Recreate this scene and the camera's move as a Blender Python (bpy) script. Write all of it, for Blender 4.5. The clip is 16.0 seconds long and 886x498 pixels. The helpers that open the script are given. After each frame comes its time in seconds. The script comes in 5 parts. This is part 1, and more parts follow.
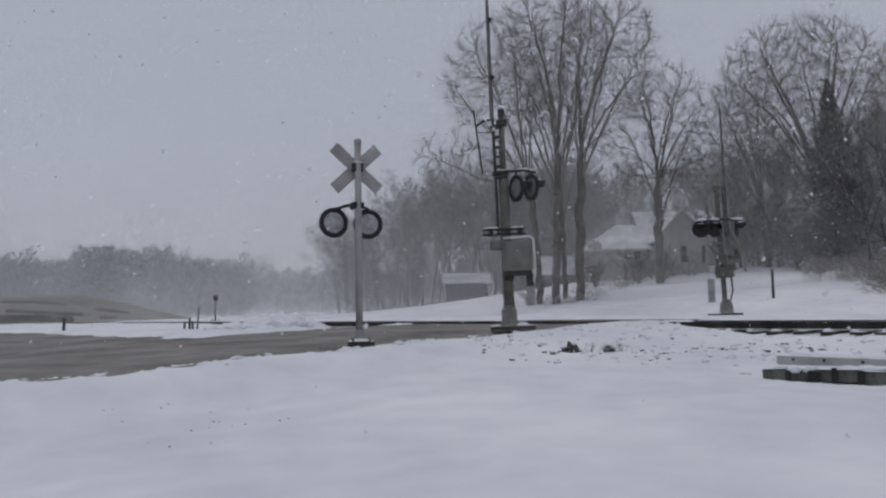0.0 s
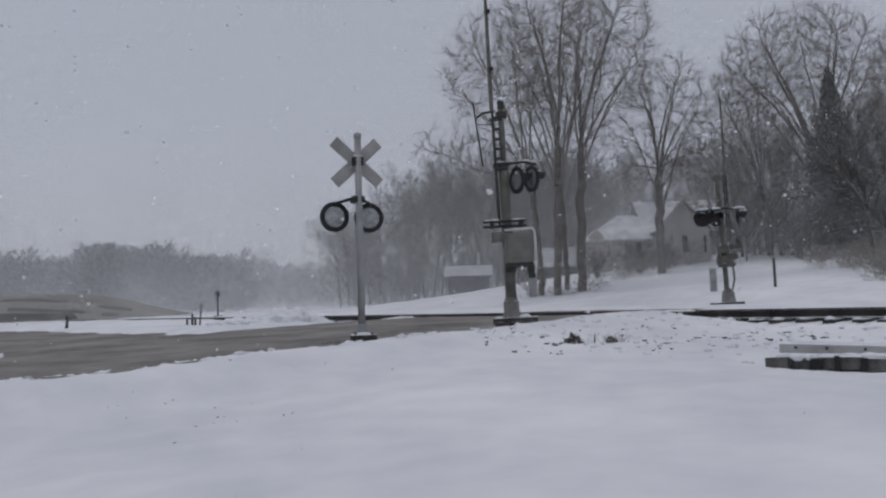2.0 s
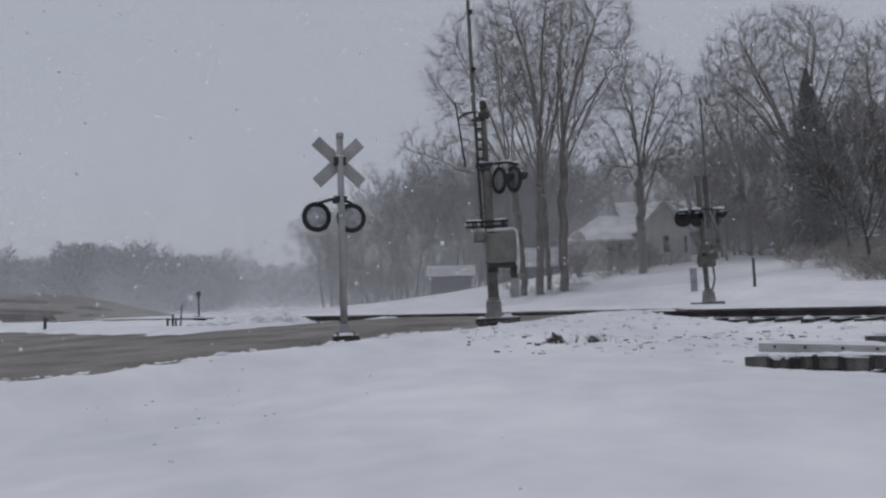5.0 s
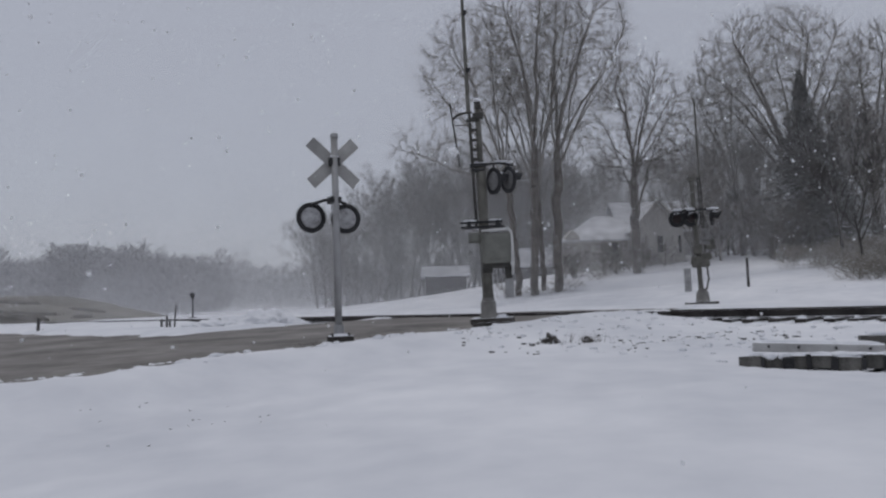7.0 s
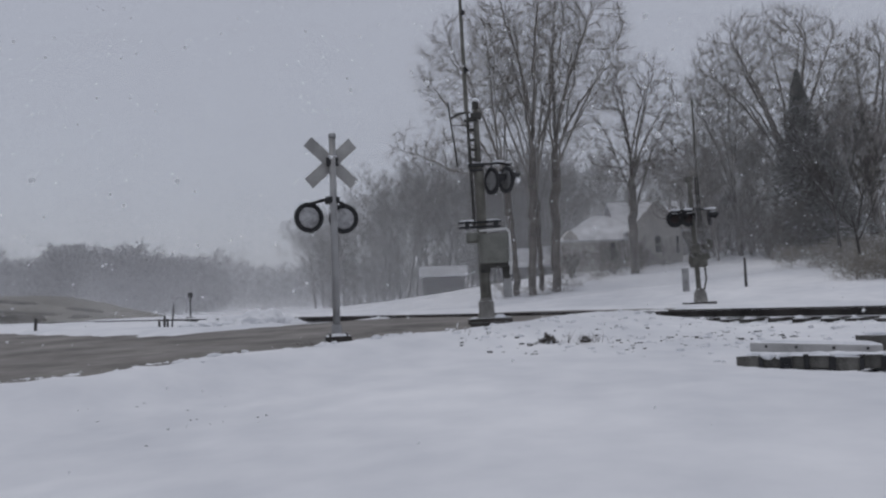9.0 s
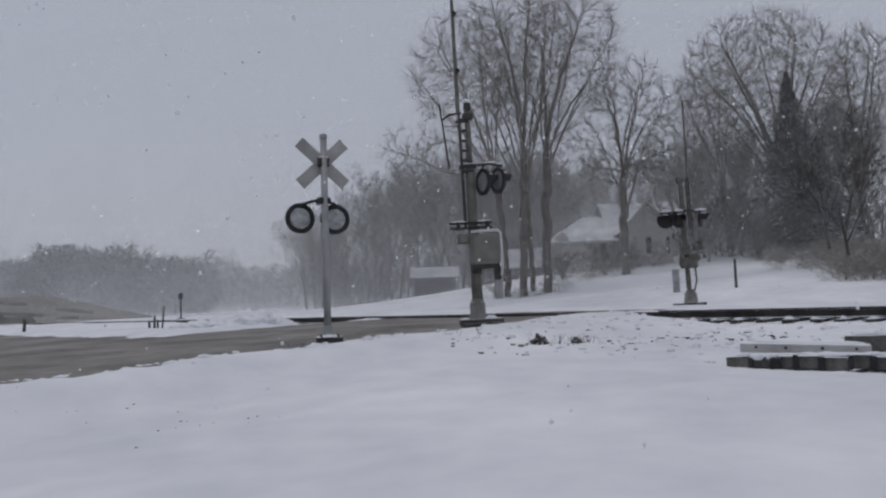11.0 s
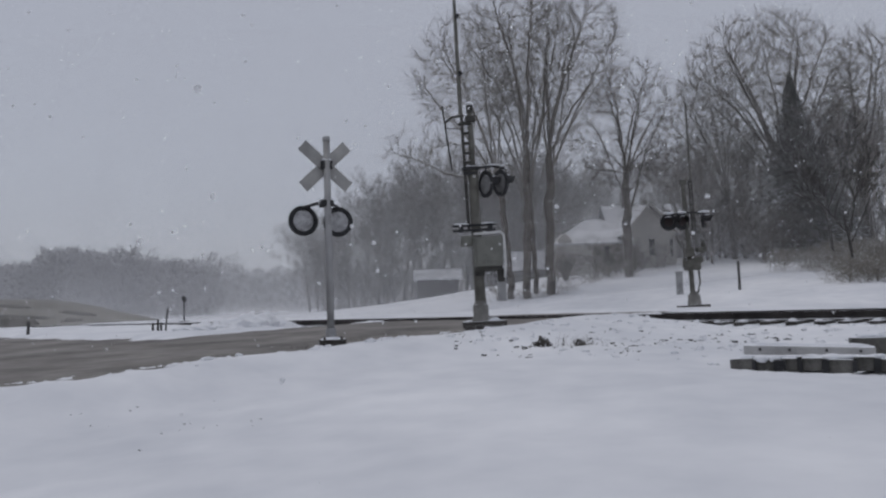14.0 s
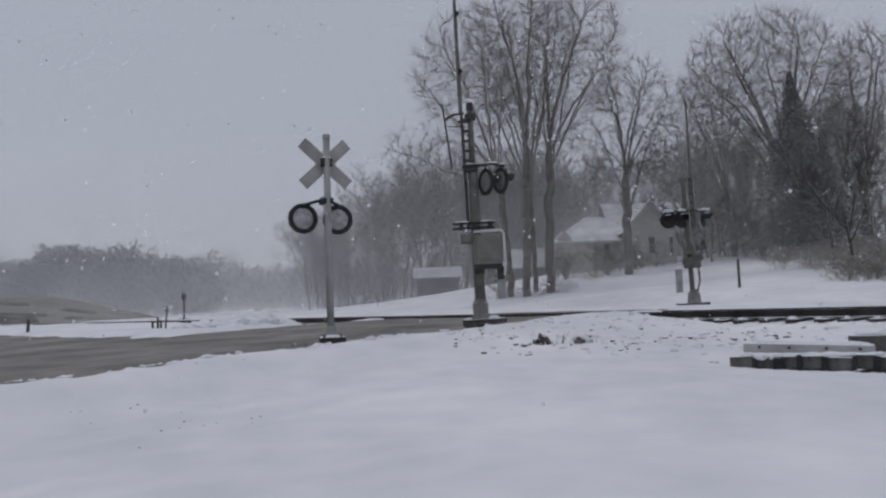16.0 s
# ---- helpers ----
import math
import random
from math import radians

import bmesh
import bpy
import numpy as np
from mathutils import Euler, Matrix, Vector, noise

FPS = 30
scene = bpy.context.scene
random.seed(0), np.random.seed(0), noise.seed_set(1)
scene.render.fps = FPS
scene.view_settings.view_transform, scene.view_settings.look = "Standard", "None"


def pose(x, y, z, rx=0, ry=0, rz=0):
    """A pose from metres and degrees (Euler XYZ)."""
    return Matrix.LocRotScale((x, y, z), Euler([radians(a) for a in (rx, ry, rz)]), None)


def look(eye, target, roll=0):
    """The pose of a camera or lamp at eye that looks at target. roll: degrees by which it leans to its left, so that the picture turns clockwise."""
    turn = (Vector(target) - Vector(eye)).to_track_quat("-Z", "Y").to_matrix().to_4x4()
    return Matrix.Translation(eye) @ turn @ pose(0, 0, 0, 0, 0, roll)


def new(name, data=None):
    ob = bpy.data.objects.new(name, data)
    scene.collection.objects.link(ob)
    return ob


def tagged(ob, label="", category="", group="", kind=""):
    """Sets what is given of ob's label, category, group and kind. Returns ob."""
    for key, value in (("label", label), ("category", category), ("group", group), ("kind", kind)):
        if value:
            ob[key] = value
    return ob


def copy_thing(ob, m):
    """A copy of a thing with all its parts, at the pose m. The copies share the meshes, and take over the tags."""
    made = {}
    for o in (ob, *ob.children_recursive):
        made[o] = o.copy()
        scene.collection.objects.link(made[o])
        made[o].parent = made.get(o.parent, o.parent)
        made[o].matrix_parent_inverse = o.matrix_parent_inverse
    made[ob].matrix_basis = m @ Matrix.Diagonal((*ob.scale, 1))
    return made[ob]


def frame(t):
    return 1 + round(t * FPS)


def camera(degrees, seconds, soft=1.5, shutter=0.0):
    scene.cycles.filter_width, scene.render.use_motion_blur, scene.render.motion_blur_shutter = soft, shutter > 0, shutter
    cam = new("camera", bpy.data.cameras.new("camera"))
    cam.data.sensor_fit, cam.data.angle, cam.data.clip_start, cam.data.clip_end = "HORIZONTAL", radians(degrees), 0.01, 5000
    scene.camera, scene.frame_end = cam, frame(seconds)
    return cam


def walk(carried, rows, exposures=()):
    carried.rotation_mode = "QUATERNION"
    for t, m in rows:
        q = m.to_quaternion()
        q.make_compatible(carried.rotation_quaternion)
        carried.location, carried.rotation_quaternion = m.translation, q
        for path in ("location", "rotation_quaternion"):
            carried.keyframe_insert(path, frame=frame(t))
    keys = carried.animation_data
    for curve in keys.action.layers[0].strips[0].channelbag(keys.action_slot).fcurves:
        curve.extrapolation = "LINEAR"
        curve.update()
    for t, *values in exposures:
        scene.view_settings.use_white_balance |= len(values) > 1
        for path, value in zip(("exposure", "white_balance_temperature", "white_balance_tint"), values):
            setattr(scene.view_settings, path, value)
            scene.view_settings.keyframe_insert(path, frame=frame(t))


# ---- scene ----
cam = camera(60, 16.0, soft=2.3, shutter=0.3)
EYE = (0.0, 0.0, 0.55)
# seconds, heading (left is positive), tilt upwards, roll, in degrees: a hand-held camera that only turns
VIEWS = (
    (0.0, 1.602, 4.494, -1.055), (0.5, 1.662, 4.437, -1.564), (1.0, 1.702, 4.237, -1.673), (1.5, 1.762, 4.126, -1.728),
    (2.0, 1.713, 3.962, -1.803), (2.5, 1.574, 3.990, -1.999), (3.0, 1.036, 4.033, -2.209), (3.5, 0.547, 4.071, -2.039),
    (4.0, 0.527, 4.022, -1.958), (6.5, 0.099, 3.898, -1.899), (7.0, -0.002, 3.959, -1.998), (7.5, -0.350, 4.044, -1.887),
    (8.0, -0.231, 3.999, -1.934), (8.5, -0.236, 3.841, -2.040), (9.0, -0.154, 3.952, -2.001), (11.5, -0.882, 3.995, -2.009),
    (12.0, -0.881, 3.991, -2.014), (12.5, -0.603, 4.189, -1.970), (13.0, -0.602, 4.241, -2.046), (13.5, -0.463, 4.094, -2.068),
    (14.0, -0.583, 4.177, -2.061), (14.5, -0.644, 4.022, -2.056), (15.0, -0.757, 4.130, -2.030), (15.5, -0.752, 4.146, -2.084),
    (16.0, -0.589, 4.013, -2.034))
walk(cam, [(t, pose(*EYE, 0, 0, yaw) @ pose(0, 0, 0, 90 + tilt) @ pose(0, 0, 0, 0, 0, roll)) for t, yaw, tilt, roll in VIEWS])

# ---- world and light: an overcast winter sky ----
world = bpy.data.worlds.new("overcast_sky")
scene.world = world
world.use_nodes = True
wn, wl = world.node_tree.nodes, world.node_tree.links
wn.clear()
sky = wn.new("ShaderNodeTexSky")
sky.sky_type, sky.sun_disc = "NISHITA", False
sky.sun_elevation, sky.sun_rotation = radians(76), radians(-56)
sky_light = wn.new("ShaderNodeBackground")
sky_light.inputs["Strength"].default_value = 0.012
cloud_light = wn.new("ShaderNodeBackground")
cloud_light.inputs["Color"].default_value = (0.350, 0.362, 0.413, 1)
both, w_out = wn.new("ShaderNodeAddShader"), wn.new("ShaderNodeOutputWorld")
wl.new(sky.outputs[0], sky_light.inputs["Color"])
wl.new(sky_light.outputs[0], both.inputs[0])
wl.new(cloud_light.outputs[0], both.inputs[1])
wl.new(both.outputs[0], w_out.inputs[0])
sun = new("sun", bpy.data.lights.new("sun", "SUN"))
sun.data.energy, sun.data.angle, sun.data.color = 0.44, radians(40), (1.0, 0.97, 0.94)
sun.matrix_world = look((-6, 4, 30), (0, 0, 0))
scene.view_settings.exposure = 0.0


# ---- materials ----
def material(name, low, high, rough=0.8, scale=6.0, fine=60.0, bump=0.3, depth=0.01, metal=0.0, snow=0.0, island=False, spec=0.3, thin=0.0):
    """Two sizes of noise between two colours, fine relief, and snow that lies on what faces up."""
    m = bpy.data.materials.new(name)
    m.use_nodes = True
    n, l = m.node_tree.nodes, m.node_tree.links
    bsdf = n["Principled BSDF"]
    co = n.new("ShaderNodeTexCoord")
    big, small = n.new("ShaderNodeTexNoise"), n.new("ShaderNodeTexNoise")
    big.inputs["Scale"].default_value, small.inputs["Scale"].default_value = scale, fine
    big.inputs["Detail"].default_value, small.inputs["Detail"].default_value = 5, 4
    for t in (big, small):
        l.new(co.outputs["Object"], t.inputs["Vector"])
    add = n.new("ShaderNodeMath")
    add.operation = "MULTIPLY_ADD"
    l.new(small.outputs[0], add.inputs[0])
    add.inputs[1].default_value = 0.45
    l.new(big.outputs[0], add.inputs[2])
    ramp = n.new("ShaderNodeValToRGB")
    ramp.color_ramp.elements[0].position, ramp.color_ramp.elements[1].position = 0.5, 0.95
    ramp.color_ramp.elements[0].color, ramp.color_ramp.elements[1].color = (*low, 1), (*high, 1)
    l.new(add.outputs[0], ramp.inputs[0])
    colour = ramp.outputs[0]
    if island:
        info, shade = n.new("ShaderNodeObjectInfo"), n.new("ShaderNodeHueSaturation")
        span = n.new("ShaderNodeMapRange")
        span.inputs["To Min"].default_value, span.inputs["To Max"].default_value = 0.7, 1.3
        l.new(info.outputs["Random"], span.inputs["Value"])
        l.new(span.outputs[0], shade.inputs["Value"])
        l.new(colour, shade.inputs["Color"])
        colour = shade.outputs[0]
    if snow:
        geo, part_xyz = n.new("ShaderNodeNewGeometry"), n.new("ShaderNodeSeparateXYZ")
        l.new(geo.outputs["Normal"], part_xyz.inputs[0])
        up = n.new("ShaderNodeMath")
        up.operation = "MULTIPLY_ADD"
        l.new(big.outputs[0], up.inputs[0])
        up.inputs[1].default_value = 0.8
        l.new(part_xyz.outputs["Z"], up.inputs[2])
        cover = n.new("ShaderNodeMapRange")
        cover.inputs["From Min"].default_value, cover.inputs["From Max"].default_value = 1.35 - snow, 1.5 - snow
        l.new(up.outputs[0], cover.inputs["Value"])
        mix = n.new("ShaderNodeMix")
        mix.data_type = "RGBA"
        l.new(cover.outputs[0], mix.inputs["Factor"])
        l.new(colour, mix.inputs["A"])
        mix.inputs["B"].default_value = (0.83, 0.85, 0.88, 1)
        colour = mix.outputs["Result"]
    l.new(colour, bsdf.inputs["Base Color"])
    bsdf.inputs["Roughness"].default_value, bsdf.inputs["Metallic"].default_value = rough, metal
    bsdf.inputs["Specular IOR Level"].default_value = spec
    if bump:
        b = n.new("ShaderNodeBump")
        b.inputs["Strength"].default_value, b.inputs["Distance"].default_value = bump, depth
        l.new(add.outputs[0], b.inputs["Height"])
        l.new(b.outputs[0], bsdf.inputs["Normal"])
    if thin:
        # light passes through sprays of fine twigs
        leafy, blend = n.new("ShaderNodeBsdfTranslucent"), n.new("ShaderNodeMixShader")
        l.new(colour, leafy.inputs["Color"])
        blend.inputs[0].default_value = thin
        l.new(bsdf.outputs[0], blend.inputs[1])
        l.new(leafy.outputs[0], blend.inputs[2])
        l.new(blend.outputs[0], n["Material Output"].inputs["Surface"])
    return m


SNOW = material("snow", (0.68, 0.696, 0.73), (0.91, 0.915, 0.93), 0.9, 0.22, 1.6, 0.2, 0.03, spec=0.1)
SLUSH = material("slushy_asphalt", (0.105, 0.096, 0.089), (0.30, 0.28, 0.258), 0.75, 0.5, 3.5, 0.4, 0.02)
BALLAST = material("ballast", (0.015, 0.015, 0.016), (0.07, 0.068, 0.065), 0.95, 3.0, 40.0, 0.8, 0.03, snow=0.12)
RAIL = material("rusty_rail_steel", (0.011, 0.010, 0.010), (0.062, 0.056, 0.052), 0.75, 1.6, 22.0, 0.4, 0.006, metal=0.2, snow=0.1)
GRAVEL = material("grey_gravel_and_snow", (0.14, 0.14, 0.142), (0.5, 0.503, 0.515), 0.95, 2.0, 25.0, 0.5, 0.02)
TIE = material("creosoted_timber", (0.028, 0.026, 0.023), (0.085, 0.078, 0.07), 0.9, 4.0, 50.0, 0.6, 0.01, snow=0.3, island=True)
TIMBER = material("weathered_timber", (0.045, 0.044, 0.040), (0.165, 0.16, 0.147), 0.9, 5.0, 45.0, 0.9, 0.02, snow=0.28, island=True)
GALV = material("galvanised_steel", (0.24, 0.24, 0.24), (0.42, 0.42, 0.42), 0.55, 3.0, 70.0, 0.15, 0.003, metal=0.35)
GALV_DULL = material("dull_grey_housing", (0.10, 0.10, 0.10), (0.26, 0.26, 0.26), 0.7, 6.0, 40.0, 0.3, 0.005, snow=0.1)
MAST = material("weathered_mast_paint", (0.075, 0.073, 0.063), (0.185, 0.18, 0.16), 0.7, 4.0, 60.0, 0.25, 0.004)
CASE = material("green_grey_casing_paint", (0.12, 0.122, 0.108), (0.22, 0.222, 0.198), 0.6, 3.0, 50.0, 0.2, 0.004)
BLACK = material("black_enamel", (0.014, 0.014, 0.015), (0.04, 0.04, 0.042), 0.5, 5.0, 60.0, 0.15, 0.003)
DARKPAINT = material("dark_weathered_steel", (0.028, 0.027, 0.025), (0.085, 0.082, 0.074), 0.7, 5.0, 60.0, 0.3, 0.004)
PALE = material("pale_snowy_beam", (0.34, 0.335, 0.33), (0.52, 0.515, 0.51), 0.9, 4.0, 40.0, 0.4, 0.01, snow=0.35)
BLADE = material("grey_sign_aluminium", (0.25, 0.248, 0.24), (0.44, 0.432, 0.415), 0.6, 2.5, 40.0, 0.2, 0.003)
LENS = material("dark_red_lens", (0.022, 0.014, 0.014), (0.045, 0.03, 0.03), 0.4, 8.0, 40.0, 0.1, 0.002)
FROSTED = material("frosted_housing", (0.2, 0.2, 0.2), (0.5, 0.5, 0.51), 0.8, 7.0, 40.0, 0.3, 0.006)
CONCRETE = material("concrete", (0.16, 0.155, 0.145), (0.32, 0.31, 0.29), 0.9, 3.0, 50.0, 0.4, 0.006, snow=0.2)
BARK = material("grey_bark", (0.076, 0.067, 0.059), (0.185, 0.169, 0.151), 0.95, 2.0, 25.0, 0.6, 0.02, snow=0.08)
DARK_BARK = material("dark_wet_bark", (0.045, 0.042, 0.039), (0.12, 0.113, 0.105), 0.95, 2.0, 25.0, 0.6, 0.02)
TWIG = material("bare_twigs", (0.207, 0.188, 0.171), (0.35, 0.325, 0.298), 0.95, 0.8, 12.0, 0.0, snow=0.1, thin=0.3)
# thicket twigs: some snow on top, haze put into the pale base colour
HAZED_SNOWY_TWIG = material("hazed_snow_dusted_twigs", (0.295, 0.278, 0.264), (0.405, 0.388, 0.373), 0.95, 0.3, 6.0, 0.0, snow=0.08, thin=0.4)
# pale because the distance haze is put into this twig colour
HAZE_TWIG = material("haze_pale_twigs", (0.27, 0.268, 0.268), (0.36, 0.358, 0.358), 0.95, 0.1, 2.0, 0.0, thin=0.5)
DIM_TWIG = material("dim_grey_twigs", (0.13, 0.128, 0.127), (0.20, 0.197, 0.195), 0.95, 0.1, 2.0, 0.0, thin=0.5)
TAWNY = material("tawny_dry_brush", (0.19, 0.177, 0.156), (0.36, 0.338, 0.305), 0.95, 1.0, 20.0, 0.0, snow=0.2)
NEEDLES = material("evergreen_needles", (0.17, 0.172, 0.16), (0.27, 0.272, 0.255), 0.9, 0.5, 5.0, 0.0, snow=0.05, thin=0.4)
DRYGRASS = material("dry_grass", (0.15, 0.141, 0.122), (0.30, 0.284, 0.252), 0.95, 0.12, 3.0, 0.5, 0.05)
STALKS = material("dead_stalks", (0.085, 0.078, 0.068), (0.20, 0.185, 0.165), 0.95, 1.0, 20.0, 0.0)
ROOF_SNOW = material("thin_snow_on_shingles", (0.5, 0.505, 0.52), (0.8, 0.81, 0.83), 0.9, 0.9, 7.0, 0.3, 0.02, spec=0.1)
SIDING = material("grey_beige_siding", (0.45, 0.43, 0.40), (0.55, 0.53, 0.495), 0.8, 0.8, 20.0, 0.2, 0.01)
DARKWOOD = material("dark_boards", (0.06, 0.058, 0.057), (0.125, 0.12, 0.116), 0.9, 1.5, 20.0, 0.4, 0.01)
GLASS = material("dark_window_glass", (0.02, 0.022, 0.025), (0.05, 0.053, 0.058), 0.08, 1.0, 8.0, 0.0, spec=0.5)
TRIM = material("pale_trim_paint", (0.5, 0.5, 0.49), (0.68, 0.68, 0.67), 0.7, 2.0, 30.0, 0.1, 0.003)
CLOD = material("frozen_dirt", (0.03, 0.028, 0.025), (0.11, 0.10, 0.09), 0.95, 8.0, 50.0, 0.6, 0.02, snow=0.3)


def snow_haze(name, low, high):
    """Fine-snow haze put into a see-through surface: mostly open, denser in soft drifts."""
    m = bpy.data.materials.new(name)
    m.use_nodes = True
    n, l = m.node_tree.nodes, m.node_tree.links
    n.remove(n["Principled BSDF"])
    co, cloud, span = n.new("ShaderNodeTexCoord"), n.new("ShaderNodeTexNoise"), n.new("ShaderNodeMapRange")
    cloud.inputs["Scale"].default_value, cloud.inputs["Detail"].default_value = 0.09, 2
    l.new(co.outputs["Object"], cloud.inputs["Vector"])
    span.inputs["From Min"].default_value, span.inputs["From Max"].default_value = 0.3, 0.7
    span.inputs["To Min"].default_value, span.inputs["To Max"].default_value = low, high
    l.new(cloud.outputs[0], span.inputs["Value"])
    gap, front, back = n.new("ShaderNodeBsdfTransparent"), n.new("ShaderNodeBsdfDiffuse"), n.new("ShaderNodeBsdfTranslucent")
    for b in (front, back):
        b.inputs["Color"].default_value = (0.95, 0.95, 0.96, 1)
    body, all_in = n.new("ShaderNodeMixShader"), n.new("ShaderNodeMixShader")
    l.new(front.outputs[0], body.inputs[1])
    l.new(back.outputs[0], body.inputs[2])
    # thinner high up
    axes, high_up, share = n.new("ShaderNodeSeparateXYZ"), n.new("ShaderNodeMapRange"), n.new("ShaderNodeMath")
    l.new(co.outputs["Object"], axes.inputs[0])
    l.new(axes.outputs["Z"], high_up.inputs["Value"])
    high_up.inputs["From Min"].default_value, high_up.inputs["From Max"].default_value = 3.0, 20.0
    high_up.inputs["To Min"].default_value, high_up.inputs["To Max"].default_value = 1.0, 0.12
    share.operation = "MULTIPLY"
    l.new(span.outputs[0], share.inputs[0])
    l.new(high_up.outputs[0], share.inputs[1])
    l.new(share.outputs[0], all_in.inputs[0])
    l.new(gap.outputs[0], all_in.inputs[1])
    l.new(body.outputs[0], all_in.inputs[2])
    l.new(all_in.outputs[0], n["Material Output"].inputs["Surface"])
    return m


FLAKE = material("snowflake", (0.88, 0.89, 0.9), (0.92, 0.92, 0.93), 0.9, 4.0, 20.0, 0.0, spec=0.1, thin=0.65)


# ---- building helpers ----
def box(bm, c, size, turn=None, bevel=0.0):
    ret = bmesh.ops.create_cube(bm, size=1.0)
    vs = ret["verts"]
    m = Matrix.Translation(c) @ (turn or Matrix.Identity(4)) @ Matrix.Diagonal((*size, 1))
    bmesh.ops.transform(bm, matrix=m, verts=vs)
    if bevel:
        es = list({e for v in vs for e in v.link_edges})
        bmesh.ops.bevel(bm, geom=es, offset=bevel, segments=2, affect="EDGES", profile=0.6)


def tube(bm, a, b, r0, r1=None, n=14, caps=True):
    a, b = Vector(a), Vector(b)
    r1 = r0 if r1 is None else r1
    ret = bmesh.ops.create_cone(bm, cap_ends=caps, segments=n, radius1=r0, radius2=r1, depth=(b - a).length)
    turn = (b - a).to_track_quat("Z", "Y").to_matrix().to_4x4()
    bmesh.ops.transform(bm, matrix=Matrix.Translation((a + b) / 2) @ turn, verts=ret["verts"])


def bent(bm, points, r, n=10):
    for a, b in zip(points, points[1:]):
        tube(bm, a, b, r, r, n)
    for p in points[1:-1]:
        ball(bm, p, r, 8)


def ball(bm, c, r, n=10, scale=(1, 1, 1)):
    ret = bmesh.ops.create_uvsphere(bm, u_segments=n, v_segments=max(5, n // 2), radius=r)
    bmesh.ops.transform(bm, matrix=Matrix.Translation(c) @ Matrix.Diagonal((*scale, 1)), verts=ret["verts"])


def lumpy(bm, c, size, amount, seed, cuts=2):
    ret = bmesh.ops.create_icosphere(bm, subdivisions=cuts, radius=1.0)
    for v in ret["verts"]:
        k = 1 + amount * noise.noise(v.co * 1.9 + Vector((seed * 7.3, seed, 0)))
        v.co = Vector((v.co.x * size[0], v.co.y * size[1], v.co.z * size[2])) * k + Vector(c)


def part(name, bm, mat, parent=None, label="", smooth=False):
    me = bpy.data.meshes.new(name)
    bmesh.ops.recalc_face_normals(bm, faces=bm.faces)
    bm.to_mesh(me)
    bm.free()
    if smooth:
        me.shade_smooth()
    me.materials.append(mat)
    ob = new(name, me)
    ob.parent = parent
    if label:
        tagged(ob, label)
    return ob


def snow_caps(parent, *caps):
    """Separate caps of snow: place and half sizes."""
    for k, (c, size) in enumerate(caps):
        bm = bmesh.new()
        lumpy(bm, c, size, 0.3, c[0] * 3 + k)
        part("snow_cap", bm, SNOW, parent, smooth=True)


def raw(name, verts, faces, mat, parent=None, smooth=False):
    me = bpy.data.meshes.new(name)
    me.from_pydata(verts, [], faces)
    if smooth:
        me.shade_smooth()
    me.materials.append(mat)
    ob = new(name, me)
    ob.parent = parent
    return ob


def thing(name, m, label, category, group="", kind=""):
    ob = new(name)
    ob.empty_display_size = 0.2
    ob.matrix_basis = m
    return tagged(ob, label, category, group, kind)


# ---- the lie of the land ----
# s runs along the crossing road (0 at the track), u along the track
def sm(a, b, x):
    t = min(1.0, max(0.0, (x - a) / (b - a)))
    return t * t * (3 - 2 * t)


def su(x, y):
    return 0.696 * x + 0.718 * y - 17.6, -0.718 * x + 0.696 * y


def xy(s, u):
    return 0.696 * (s + 17.6) - 0.718 * u, 0.718 * (s + 17.6) + 0.696 * u


def off_road(s, u):
    """Distance outside the cleared road: the crossing road and the street along the track."""
    near_edge = 10.1 + 0.04 * max(0.0, -12.0 - s) - u
    return max(near_edge, -16.6 - s, s - 5.0, min(u - 18.0, s + 8.85))


def land(x, y):
    s, u = su(x, y)
    road = 0.10 - 0.05 * sm(-2, -6, s) - 0.15 * sm(-5, -10.5, s) - 0.12 * sm(-10, -15, s) - 0.25 * sm(-15, -40, s)
    near = -0.15 - 0.22 * sm(-3, -9, s) - 0.40 * sm(-8, -18, s)
    z = road + (near - road) * sm(10.3, 6.3, u)
    z -= 0.18 * sm(18.0, 18.9, u) * sm(31, 26, u) * sm(-7, -3.5, s) * sm(6, 4, s)
    if s > 10:
        z += 0.12 * (min(s, 42) - 11.5) * sm(54, 33, u) * sm(10, 14, s)
    return z


